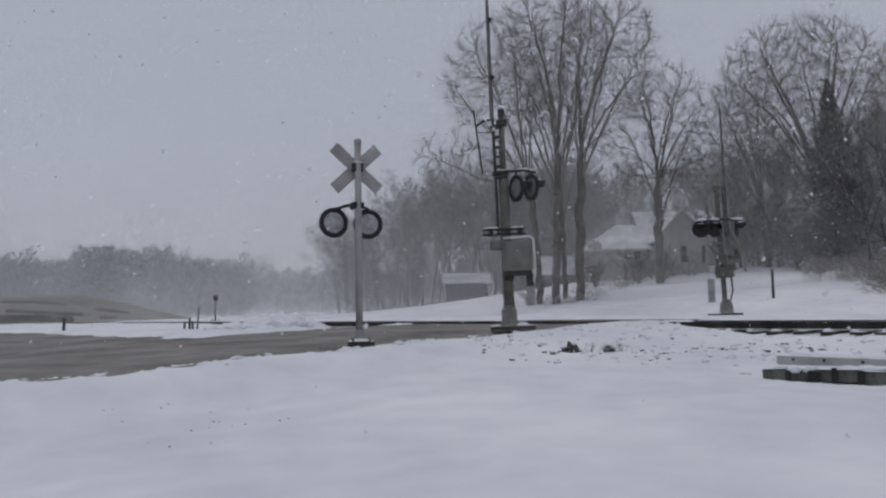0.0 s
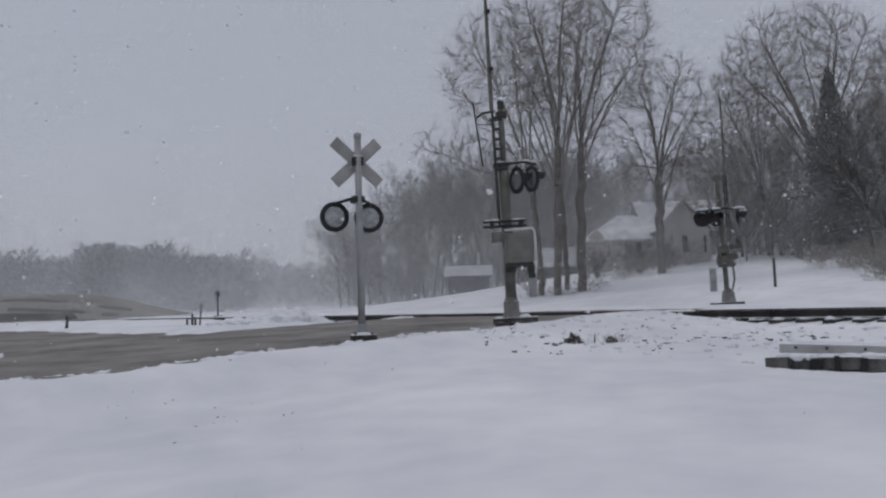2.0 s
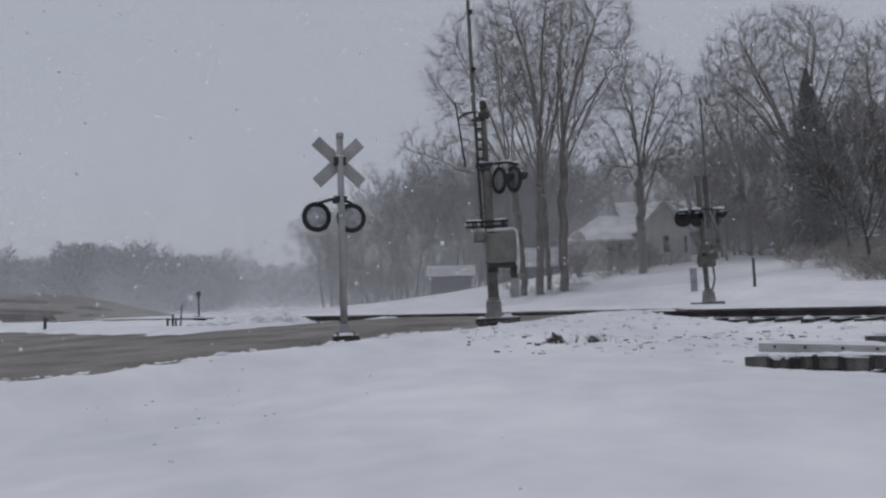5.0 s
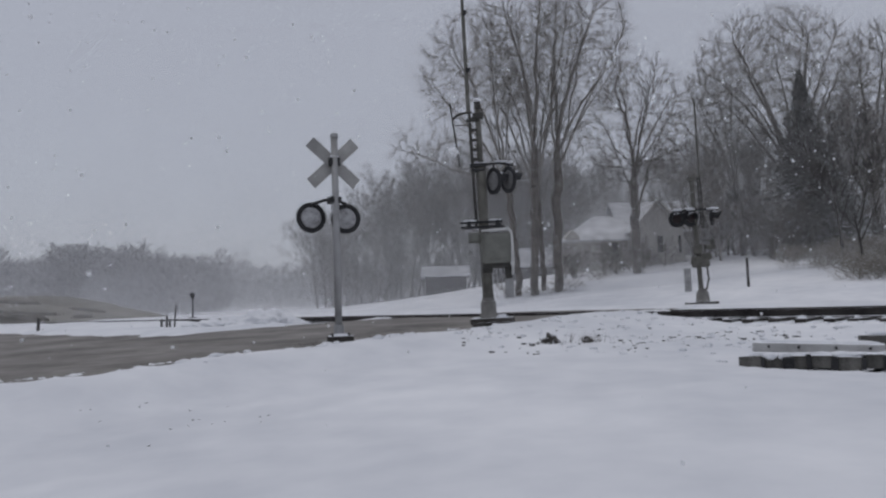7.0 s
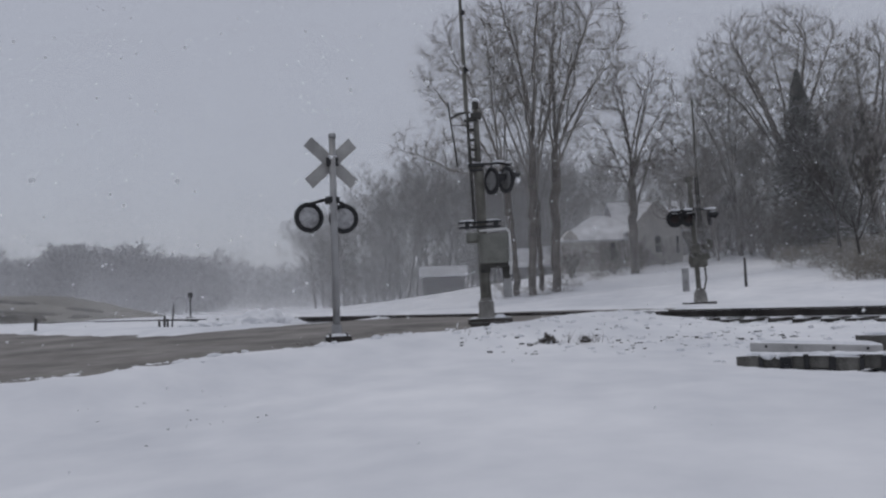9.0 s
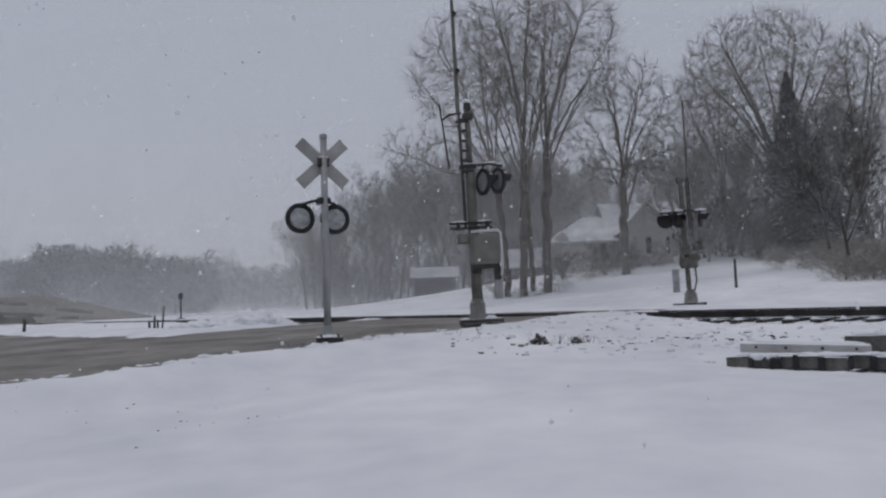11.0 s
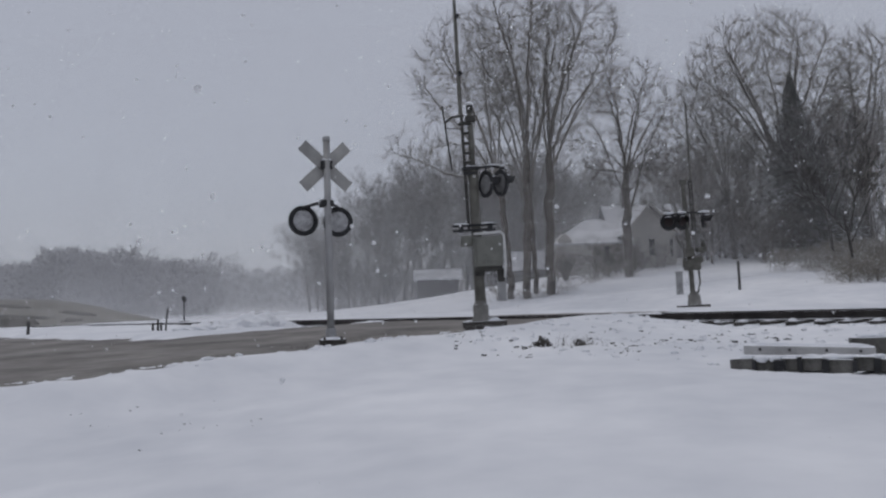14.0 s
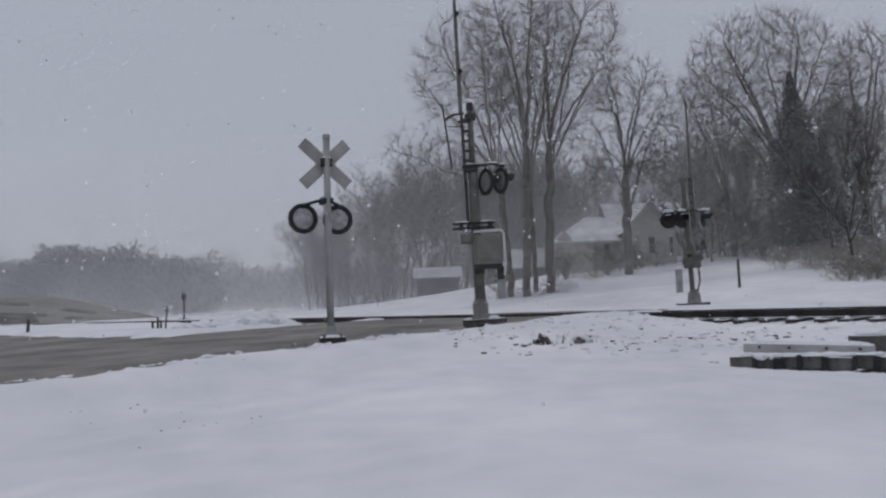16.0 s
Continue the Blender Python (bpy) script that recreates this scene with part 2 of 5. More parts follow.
def snow_top(x, y):
    s, u = su(x, y)
    z = land(x, y)
    v = Vector((x, y, 0))
    d = off_road(s, u) + 0.4 * noise.noise(v * 0.6) + 0.28 * noise.noise(v * 1.9) + 0.2 * noise.noise(v * 5.0) + 0.12 * noise.noise(v * 11.0)
    depth = -0.05 + 0.10 * sm(-0.45, 0.8, d)
    depth += 0.05 * sm(0.1, 0.5, d) * sm(1.8, 0.7, d)
    depth += sm(0.2, 1.5, d) * (0.055 * noise.noise(v * 0.3) + 0.018 * noise.noise(v * 1.3) + 0.008 * noise.noise(v * 4.1))
    # trodden, lumpy verge before the track, and wind ridges on the open snow
    verge = sm(-9.5, -7, s) * sm(-1.8, -3, s) * sm(10, 8.5, u) * sm(-2, 2, u)
    depth += verge * (0.055 * noise.noise(v * 2.6) + 0.05 * abs(noise.noise(v * 5.5)) + 0.018 * noise.noise(v * 11))
    depth += sm(0.5, 2.5, d) * 0.03 * noise.noise(Vector((x * 0.25 + y * 0.2, y * 0.8 - x * 0.2, 4)))
    depth -= 0.11 * math.exp(-((x - 5.0) ** 2 + (y - 8.7) ** 2) / 3.5)
    # shallow ditch along the road
    depth -= 0.10 * sm(0.7, 1.6, d) * sm(3.6, 2.0, d) * sm(-8.5, -11, s) * sm(11, 9.5, u)
    # ploughed bank beside the crossing
    depth += 0.07 * sm(6.2, 8.2, u) * sm(10.1, 9.2, u) * sm(-6, -4, s) * sm(-1.3, -2.2, s) * (0.8 + 0.5 * noise.noise(v * 1.7))
    # the track bed lies open beside the road
    if u < 9.6 or u > 18.6:
        open_bed = sm(2.2, 1.5, abs(s)) if s > 0 else sm(-1.75, -1.35, s + 0.15 * noise.noise(v * 1.1))
        depth -= 0.22 * open_bed
    return z + depth


def spaced(lo, hi, inner_lo, inner_hi, step, grow):
    mid = list(np.arange(inner_lo, inner_hi, step))
    out, d, p = [], step, inner_hi
    while p < hi:
        out.append(p)
        d *= grow
        p += d
    left, d, p = [], step, inner_lo
    while p > lo:
        d *= grow
        p -= d
        left.append(p)
    return left[::-1] + mid + out + [hi]


def build_ground():
    xs = spaced(-900, 900, -12, 13, 0.165, 1.1)
    ys = spaced(-60, 1500, 2.5, 26, 0.15, 1.08)
    verts = [(x, y, snow_top(x, y)) for y in ys for x in xs]
    w = len(xs)
    faces = [(j * w + i, j * w + i + 1, (j + 1) * w + i + 1, (j + 1) * w + i) for j in range(len(ys) - 1) for i in range(w - 1)]
    tagged(raw("ground", verts, faces, SNOW, smooth=True), "white snow-covered ground with soft drifts", "ground", kind="structure")


def strip(name, s0, s1, u0, u1, step, mat, lift, label):
    ns, nu = max(2, int((s1 - s0) / step)), max(2, int((u1 - u0) / step))
    verts = []
    for i in range(ns + 1):
        for j in range(nu + 1):
            x, y = xy(s0 + (s1 - s0) * i / ns, u0 + (u1 - u0) * j / nu)
            verts.append((x, y, land(x, y) + lift + 0.012 * noise.noise(Vector((x, y, 0)) * 1.2)))
    w = nu + 1
    faces = [(i * w + j, i * w + j + 1, (i + 1) * w + j + 1, (i + 1) * w + j) for i in range(ns) for j in range(nu)]
    return tagged(raw(name, verts, faces, mat, smooth=True), label, "road", kind="structure")


build_ground()
strip("road", -17.6, 5.0, 9.5, 18.6, 0.25, SLUSH, 0.0, "wet grey asphalt road covered with brown slush")
strip("side_road", -17.6, -6.8, 18.6, 50, 0.5, SLUSH, 0.0, "wet grey asphalt side street covered with slush")


# ---- the railway ----
def rail_profile():
    half = [(0.035, 0.18), (0.037, 0.15), (0.012, 0.135), (0.010, 0.03), (0.07, 0.015), (0.07, 0.0)]
    return half + [(-a, b) for a, b in half[::-1]]


def build_track():
    track = thing("railway_track", pose(0, 0, 0), "single railway track with dark rails on snowy timber ties", "railway track")
    prof = rail_profile()
    for off in (-0.75, 0.75):
        verts, faces = [], []
        us = list(np.arange(-30, 150.1, 6.0))
        for k, u in enumerate(us):
            for a, b in prof:
                x, y = xy(off + a, u)
                verts.append((x, y, -0.03 + b))
        n = len(prof)
        for k in range(len(us) - 1):
            for i in range(n):
                j = (i + 1) % n
                faces.append((k * n + i, k * n + j, (k + 1) * n + j, (k + 1) * n + i))
        raw("rail", verts, faces, RAIL, track)
    bed, faces = [], []
    offs = [-2.3, -1.6, -1.25, -0.9, -0.5, 0, 0.5, 0.9, 1.25, 1.6, 2.3]
    us = list(np.arange(-14, 9.8, 0.2)) + list(np.arange(18.4, 60, 0.5))
    for u in us:
        for o in offs:
            x, y = xy(o, u)
            bed.append((x, y, -0.10 - 0.28 * sm(1.3, 2.3, abs(o)) + 0.035 * noise.noise(Vector((x, y, 0)) * 6)))
    w = len(offs)
    for i in range(len(us) - 1):
        if us[i + 1] - us[i] > 2:
            continue
        for j in range(w - 1):
            faces.append((i * w + j, i * w + j + 1, (i + 1) * w + j + 1, (i + 1) * w + j))
    bed_ob = raw("ballast", bed, faces, BALLAST, track)
    tagged(bed_ob, "dark crushed-stone ballast with snow")
    bm = bmesh.new()
    box(bm, (0, 0, 0), (2.6, 0.22, 0.17), bevel=0.012)
    tie = part("tie", bm, TIE, track)
    rng = random.Random(4)
    turn = math.degrees(math.atan2(0.718, 0.696))
    places = [-14 + 0.52 * k for k in range(45)] + [18.9 + 0.52 * k for k in range(60)]
    for k, u in enumerate(places):
        ob = tie if k == 0 else new("tie", tie.data)
        ob.parent = track
        x, y = xy(rng.uniform(-0.06, 0.06), u)
        ob.matrix_basis = pose(x, y, -0.12 + rng.uniform(-0.01, 0.01), 0, 0, turn + rng.uniform(-2, 2))
    # snow heaped on the tie ends
    for k, u in enumerate(places[8:45]):
        if rng.random() < 0.1:
            continue
        bm = bmesh.new()
        lumpy(bm, (0, 0, 0), (rng.uniform(0.05, 0.1), rng.uniform(0.05, 0.09), rng.uniform(0.025, 0.055)), 0.7, k)
        cap = part("snow_cap", bm, SNOW, track, smooth=True)
        x, y = xy(-1.2 + rng.uniform(-0.06, 0.1), u)
        cap.matrix_basis = pose(x, y, -0.03, 0, 0, turn)


build_track()


def build_berm():
    """A low grey gravel berm along the far side of the track."""
    verts, rows = [], [(1.9, -0.2), (2.5, 0.6), (3.1, 1.0), (4.0, 0.9), (5.2, -0.2)]
    us = list(np.arange(-16, 9.01, 0.4))
    for u in us:
        for s, k in rows:
            x, y = xy(s, u)
            top = 0.22 * sm(10, 5, u) + 0.03 * sm(5, -4, u)
            verts.append((x, y, land(x, y) - 0.03 + top * k + 0.03 * noise.noise(Vector((x, y, 0)) * 2)))
    w = len(rows)
    faces = [(i * w + j, i * w + j + 1, (i + 1) * w + j + 1, (i + 1) * w + j) for i in range(len(us) - 1) for j in range(w - 1)]
    tagged(raw("gravel_berm", verts, faces, GRAVEL, smooth=True), "low grey gravel berm streaked with snow beside the track", "berm", kind="structure")


build_berm()


# ---- signals ----
def disc(bm, c, r, thick, axis):
    a = Vector(axis).normalized() * thick / 2
    c = Vector(c)
    tube(bm, c - a, c + a, r, r, 36)


def ring(bm, c, r_in, r_out, thick, axis):
    """A flat ring with a rolled rim."""
    n = 40
    turn = Vector(axis).to_track_quat("Z", "Y").to_matrix().to_4x4()
    rows = []
    for k in range(n):
        a = math.tau * k / n
        rows.append([bm.verts.new(Matrix.Translation(c) @ turn @ Vector((r * math.cos(a), r * math.sin(a), h)))
                     for r, h in ((r_in, -thick / 2), (r_out, -thick / 2), (r_out, thick / 2), (r_in, thick / 2))])
    for k in range(n):
        for i in range(4):
            bm.faces.new((rows[k][i], rows[k][(i + 1) % 4], rows[(k + 1) % n][(i + 1) % 4], rows[(k + 1) % n][i]))


def hood(bm, c, r, length, axis, span=200):
    """A visor: the upper part of a short tube."""
    n = 20
    turn = Vector(axis).to_track_quat("Z", "Y").to_matrix().to_4x4()
    grid = []
    for k in range(n + 1):
        a = radians(90 - span / 2 + span * k / n)
        far = length * (0.55 + 0.45 * math.sin(max(0.0, min(math.pi, math.pi * k / n))))
        row = []
        for rr, h in ((r, 0), (r, far), (r - 0.008, far), (r - 0.008, 0)):
            row.append(bm.verts.new(Matrix.Translation(c) @ turn @ Vector((rr * math.cos(a), rr * math.sin(a), h))))
        grid.append(row)
    for k in range(n):
        for i in range(4):
            bm.faces.new((grid[k][i], grid[k][(i + 1) % 4], grid[k + 1][(i + 1) % 4], grid[k + 1][i]))


def flasher(parent, c, front, r=0.265, back=GALV):
    """A flashing-light unit: black background disc, housing, lens, visor, snow."""
    c, f = Vector(c), Vector(front).normalized()
    bm = bmesh.new()
    disc(bm, c, r, 0.02, f)
    ring(bm, c, r - 0.03, r, 0.05, f)
    unit = part("lamp_background", bm, BLACK, parent, "round black background plate")
    bm = bmesh.new()
    turn = f.to_track_quat("Z", "Y").to_matrix().to_4x4()
    ret = bmesh.ops.create_uvsphere(bm, u_segments=28, v_segments=14, radius=r * 0.70)
    for v in ret["verts"]:
        v.co = Matrix.Translation(c - f * 0.008) @ turn @ Vector((v.co.x, v.co.y, v.co.z * 0.2 * (1 + 0.5 * noise.noise(v.co * 9 + c))))
    part("lamp_housing", bm, back, unit, "round snow-dusted lamp housing", True)
    bm = bmesh.new()
    disc(bm, c + f * 0.03, 0.14, 0.03, f)
    part("lens", bm, LENS, unit)
    bm = bmesh.new()
    hood(bm, c + f * 0.01, 0.16, 0.30, f)
    part("visor", bm, BLACK, unit)
    bm = bmesh.new()
    lumpy(bm, c + Vector((0, 0, 0.165)) + f * 0.12, (0.10, 0.10, 0.022), 0.3, c.x)
    part("snow_cap", bm, SNOW, unit, smooth=True)
    return unit


def build_crossbuck():
    base = (-1.83, 13.2, -0.07)
    t = thing("crossbuck_signal", pose(*base, 0, 0, 25), "grey crossbuck sign post with two round black flashing lights", "crossing signal")
    bm = bmesh.new()
    tube(bm, (0, 0, 0.08), (0, 0, 3.56), 0.062, 0.058, 20)
    part("mast", bm, GALV, t, "pale galvanised mast", True)
    bm = bmesh.new()
    tube(bm, (0, 0, 3.54), (0, 0, 3.60), 0.072, 0.066, 18)
    ball(bm, (0, 0, 3.60), 0.06, 14, (1, 1, 0.45))
    part("mast_cap", bm, GALV, t)
    for k, lean in enumerate((41, -43)):
        bm = bmesh.new()
        y = 0.085 + 0.012 * k
        box(bm, (0, y, 3.11), (1.10, 0.006, 0.215), pose(0, 0, 0, 0, lean), 0.0)
        for side in (-1, 1):
            box(bm, Vector((0, y - 0.006, 3.11)) + pose(0, 0, 0, 0, lean) @ Vector((0, 0, side * 0.1)), (1.10, 0.012, 0.012), pose(0, 0, 0, 0, lean))
        part("blade", bm, BLADE, t, "weathered grey aluminium cross blade")
    bm = bmesh.new()
    box(bm, (0, 0.03, 3.12), (0.17, 0.14, 0.15), bevel=0.015)
    for z in (3.07, 3.17):
        tube(bm, (-0.11, 0.01, z), (0.11, 0.01, z), 0.012, n=8)
    part("blade_bracket", bm, BLACK, t, "dark clamp with snow")
    bm = bmesh.new()
    lumpy(bm, (0, 0.01, 3.21), (0.085, 0.07, 0.025), 0.3, 3)
    part("snow_cap", bm, SNOW, t, smooth=True)
    bm = bmesh.new()
    bent(bm, [(-0.36, 0.26, 2.40), (-0.12, 0.20, 2.47), (0.12, 0.20, 2.46), (0.27, 0.26, 2.42)], 0.028)
    box(bm, (0, 0.08, 2.45), (0.20, 0.26, 0.11), bevel=0.02)
    tube(bm, (-0.36, 0.26, 2.40), (-0.36, 0.34, 2.3), 0.02)
    tube(bm, (0.27, 0.26, 2.42), (0.27, 0.34, 2.3), 0.02)
    part("crossarm", bm, BLACK, t, "dark crossarm with junction box")
    bm = bmesh.new()
    lumpy(bm, (0, 0.10, 2.515), (0.12, 0.14, 0.02), 0.3, 5)
    part("snow_cap", bm, SNOW, t, smooth=True)
    flasher(t, (-0.36, 0.30, 2.17), (-0.1, 1, 0), 0.265, FROSTED)
    flasher(t, (0.27, 0.30, 2.16), (0.08, 1, 0), 0.265, FROSTED)
    bm = bmesh.new()
    tube(bm, (0, 0, 0.02), (0, 0, 0.30), 0.10, 0.085, 18)
    box(bm, (0, 0, 0.02), (0.36, 0.36, 0.06), bevel=0.01)
    part("footing", bm, GALV, t)
    return t


def build_base_plate():
    bm = bmesh.new()
    box(bm, (0, 0, 0.0), (0.42, 0.42, 0.16), bevel=0.012)
    for a in (-0.14, 0.14):
        for b in (-0.16, 0.16):
            tube(bm, (a, b, 0.08), (a, b, 0.12), 0.022, n=6)
    ob = part("foundation_block", bm, TIE)
    ob.matrix_basis = pose(-1.78, 13.0, -0.035, 0, 0, 12)
    tagged(ob, "dark foundation block at the post's foot, capped with snow", "foundation")
    bm = bmesh.new()
    lumpy(bm, (0, 0.06, 0.085), (0.19, 0.18, 0.03), 0.25, 8)
    part("snow_cap", bm, SNOW, ob, smooth=True)


def build_gate_signal():
    t = thing("gate_signal", pose(0.88, 15.5, 0.10, 0, -1.0, 0), "tall grey-green gate mast with raised arm and flashing lights", "crossing gate")
    bm = bmesh.new()
    tube(bm, (0, 0, 0.42), (0, 0, 3.2), 0.105, 0.10, 22)
    tube(bm, (0, 0, 3.2), (0, 0, 4.48), 0.062, 0.058, 22)
    part("mast", bm, MAST, t, "streaked grey-green mast", True)
    bm = bmesh.new()
    box(bm, (0.0, 0, 0.26), (0.30, 0.30, 0.36), bevel=0.035)
    tube(bm, (0, 0, 0.42), (0, 0, 0.52), 0.15, 0.10, 18)
    for a in (-0.17, 0.17):
        tube(bm, (a, -0.12, 0.07), (a, -0.12, 0.20), 0.02, n=6)
        tube(bm, (a, 0.12, 0.07), (a, 0.12, 0.20), 0.02, n=6)
    part("mast_foot", bm, CONCRETE, t, "squat grey mast foot")
    bm = bmesh.new()
    box(bm, (0.06, 0, 0.04), (0.86, 0.62, 0.12), bevel=0.01)
    box(bm, (0.06, -0.26, -0.04), (0.80, 0.12, 0.12), bevel=0.01)
    part("base_plate", bm, TIE, t, "dark base plate dusted with snow")
    snow_caps(t, ((0.24, -0.05, 0.11), (0.15, 0.14, 0.06)), ((-0.24, 0.05, 0.10), (0.10, 0.16, 0.03)))
    # mast head
    bm = bmesh.new()
    box(bm, (0.0, 0, 4.44), (0.13, 0.16, 0.16), bevel=0.02)
    box(bm, (0.0, -0.02, 4.22), (0.22, 0.18, 0.12), bevel=0.015)
    box(bm, (-0.12, -0.04, 4.13), (0.26, 0.10, 0.05), bevel=0.01)
    part("mast_head", bm, DARKPAINT, t, "dark head casting")
    bm = bmesh.new()
    lumpy(bm, (0.0, 0, 4.545), (0.085, 0.09, 0.055), 0.25, 4)
    part("snow_cap", bm, SNOW, t, smooth=True)
    # raised gate arm: twin bars with rungs, then the single arm
    bm = bmesh.new()
    box(bm, (-0.165, -0.06, 3.25), (0.06, 0.05, 2.6), pose(0, 0, 0, 0, -0.6), 0.006)
    for z in (3.32, 3.52, 3.72, 3.93, 4.16):
        box(bm, (-0.11, -0.06, z), (0.14, 0.04, 0.055), bevel=0.005)
    part("arm_bracket", bm, DARKPAINT, t, "dark steel bar with rungs")
    bm = bmesh.new()
    tip = Vector((-0.20, -0.08, 8.3))
    low = Vector((-0.19, -0.08, 4.3))
    turn = pose(0, 0, 0, 0, math.degrees(math.atan2(tip.x - low.x, tip.z - low.z)))
    box(bm, (low + tip) / 2, (0.085, 0.035, (tip - low).length), turn)
    for v in bm.verts:
        if v.co.z > 6:
            v.co.x += 0.018 if v.co.x < tip.x else -0.018
    part("gate_arm", bm, MAST, t, "long weathered raised gate arm")
    for z in (5.15, 6.35):
        bm = bmesh.new()
        c = low.lerp(tip, (z - 4.3) / 4.0)
        tube(bm, c + Vector((0.045, -0.03, 0)), c + Vector((0.045, -0.12, 0)), 0.035, 0.035, 14)
        tube(bm, c + Vector((0.02, -0.05, -0.06)), c + Vector((0.02, -0.05, 0.06)), 0.02, n=8)
        part("arm_lamp", bm, BLACK, t, "small arm lamp")
    # light crossarm
    bm = bmesh.new()
    bent(bm, [(-0.22, -0.04, 3.20), (0.05, -0.1, 3.20), (0.40, -0.04, 3.23), (0.66, 0.08, 3.19)], 0.024)
    box(bm, (-0.05, 0, 3.20), (0.34, 0.24, 0.07), bevel=0.015)
    box(bm, (-0.06, 0, 3.10), (0.26, 0.22, 0.05), bevel=0.012)
    tube(bm, (0.26, -0.05, 3.22), (0.26, -0.05, 3.0), 0.02)
    tube(bm, (0.58, 0.05, 3.20), (0.58, 0.05, 3.0), 0.02)
    part("crossarm", bm, BLACK, t, "dark light crossarm")
    snow_caps(t, *(((x, -0.03, z), (w, 0.05, 0.018)) for x, z, w in ((-0.08, 3.25, 0.17), (0.40, 3.262, 0.14), (0.60, 3.235, 0.08))))
    front = (0.90, 0.44, 0)
    flasher(t, (0.25, -0.05, 2.86), front, 0.275, GALV_DULL)
    flasher(t, (0.56, 0.06, 2.89), front, 0.275, GALV_DULL)
    # lower bracket and machine
    bm = bmesh.new()
    for z in (1.93, 2.03):
        box(bm, (-0.05, -0.12, z), (0.86, 0.05, 0.045), bevel=0.006)
    box(bm, (-0.30, -0.06, 1.98), (0.08, 0.2, 0.16), bevel=0.01)
    box(bm, (0.28, -0.06, 1.98), (0.10, 0.2, 0.16), bevel=0.01)
    part("clamp_bars", bm, BLACK, t, "pair of dark clamp bars")
    snow_caps(t, ((-0.30, -0.12, 2.065), (0.16, 0.04, 0.018)), ((0.22, -0.12, 2.065), (0.14, 0.04, 0.018)))
    bm = bmesh.new()
    box(bm, (-0.20, -0.10, 1.72), (0.26, 0.24, 0.20), bevel=0.03)
    tube(bm, (-0.20, -0.22, 1.72), (-0.20, -0.26, 1.72), 0.08, n=16)
    part("junction_box", bm, CASE, t)
    bm = bmesh.new()
    box(bm, (0.20, -0.18, 1.48), (0.58, 0.42, 0.60), bevel=0.045)
    box(bm, (0.20, -0.40, 1.50), (0.46, 0.02, 0.46), bevel=0.008)
    for z in (1.36, 1.64):
        box(bm, (-0.05, -0.415, z), (0.04, 0.02, 0.07))
    part("machine_case", bm, CASE, t, "grey-green gate machine case")
    bm = bmesh.new()
    box(bm, (0.20, -0.16, 1.14), (0.54, 0.34, 0.10), bevel=0.02)
    box(bm, (0.02, -0.10, 1.06), (0.20, 0.26, 0.12), bevel=0.02)
    box(bm, (0.43, -0.18, 1.0), (0.14, 0.12, 0.26), bevel=0.02)
    part("machine_bracket", bm, DARKPAINT, t, "dark underside bracket")
    bm = bmesh.new()
    bent(bm, [(-0.08, -0.36, 1.83), (0.46, -0.36, 1.85), (0.515, -0.36, 1.78), (0.53, -0.34, 1.2), (0.50, -0.28, 0.95)], 0.024)
    part("guard_rail", bm, TRIM, t, "pale snow-lined guard bar", True)
    bm = bmesh.new()
    box(bm, (0.44, -0.14, 0.72), (0.17, 0.10, 0.46), bevel=0.015)
    part("counterweight", bm, GALV, t, "hanging grey counterweight plate")
    bm = bmesh.new()
    bent(bm, [(0.08, -0.06, 1.05), (0.09, -0.07, 0.75), (0.10, -0.07, 0.44)], 0.018)
    bent(bm, [(-0.08, -0.06, 1.6), (-0.09, -0.06, 1.0), (-0.08, -0.06, 0.45)], 0.016)
    part("conduit", bm, MAST, t)
    # slim side rod on its own bracket
    bm = bmesh.new()
    tube(bm, (-0.56, -0.05, 4.52), (-0.42, -0.05, 3.18), 0.017, n=8)
    bent(bm, [(-0.12, -0.05, 4.30), (-0.36, -0.05, 4.28), (-0.53, -0.05, 4.17)], 0.024)
    bent(bm, [(-0.12, -0.05, 4.02), (-0.50, -0.05, 4.05)], 0.008)
    part("side_rod", bm, DARKPAINT, t, "thin dark rod on a curved bracket")
    return t


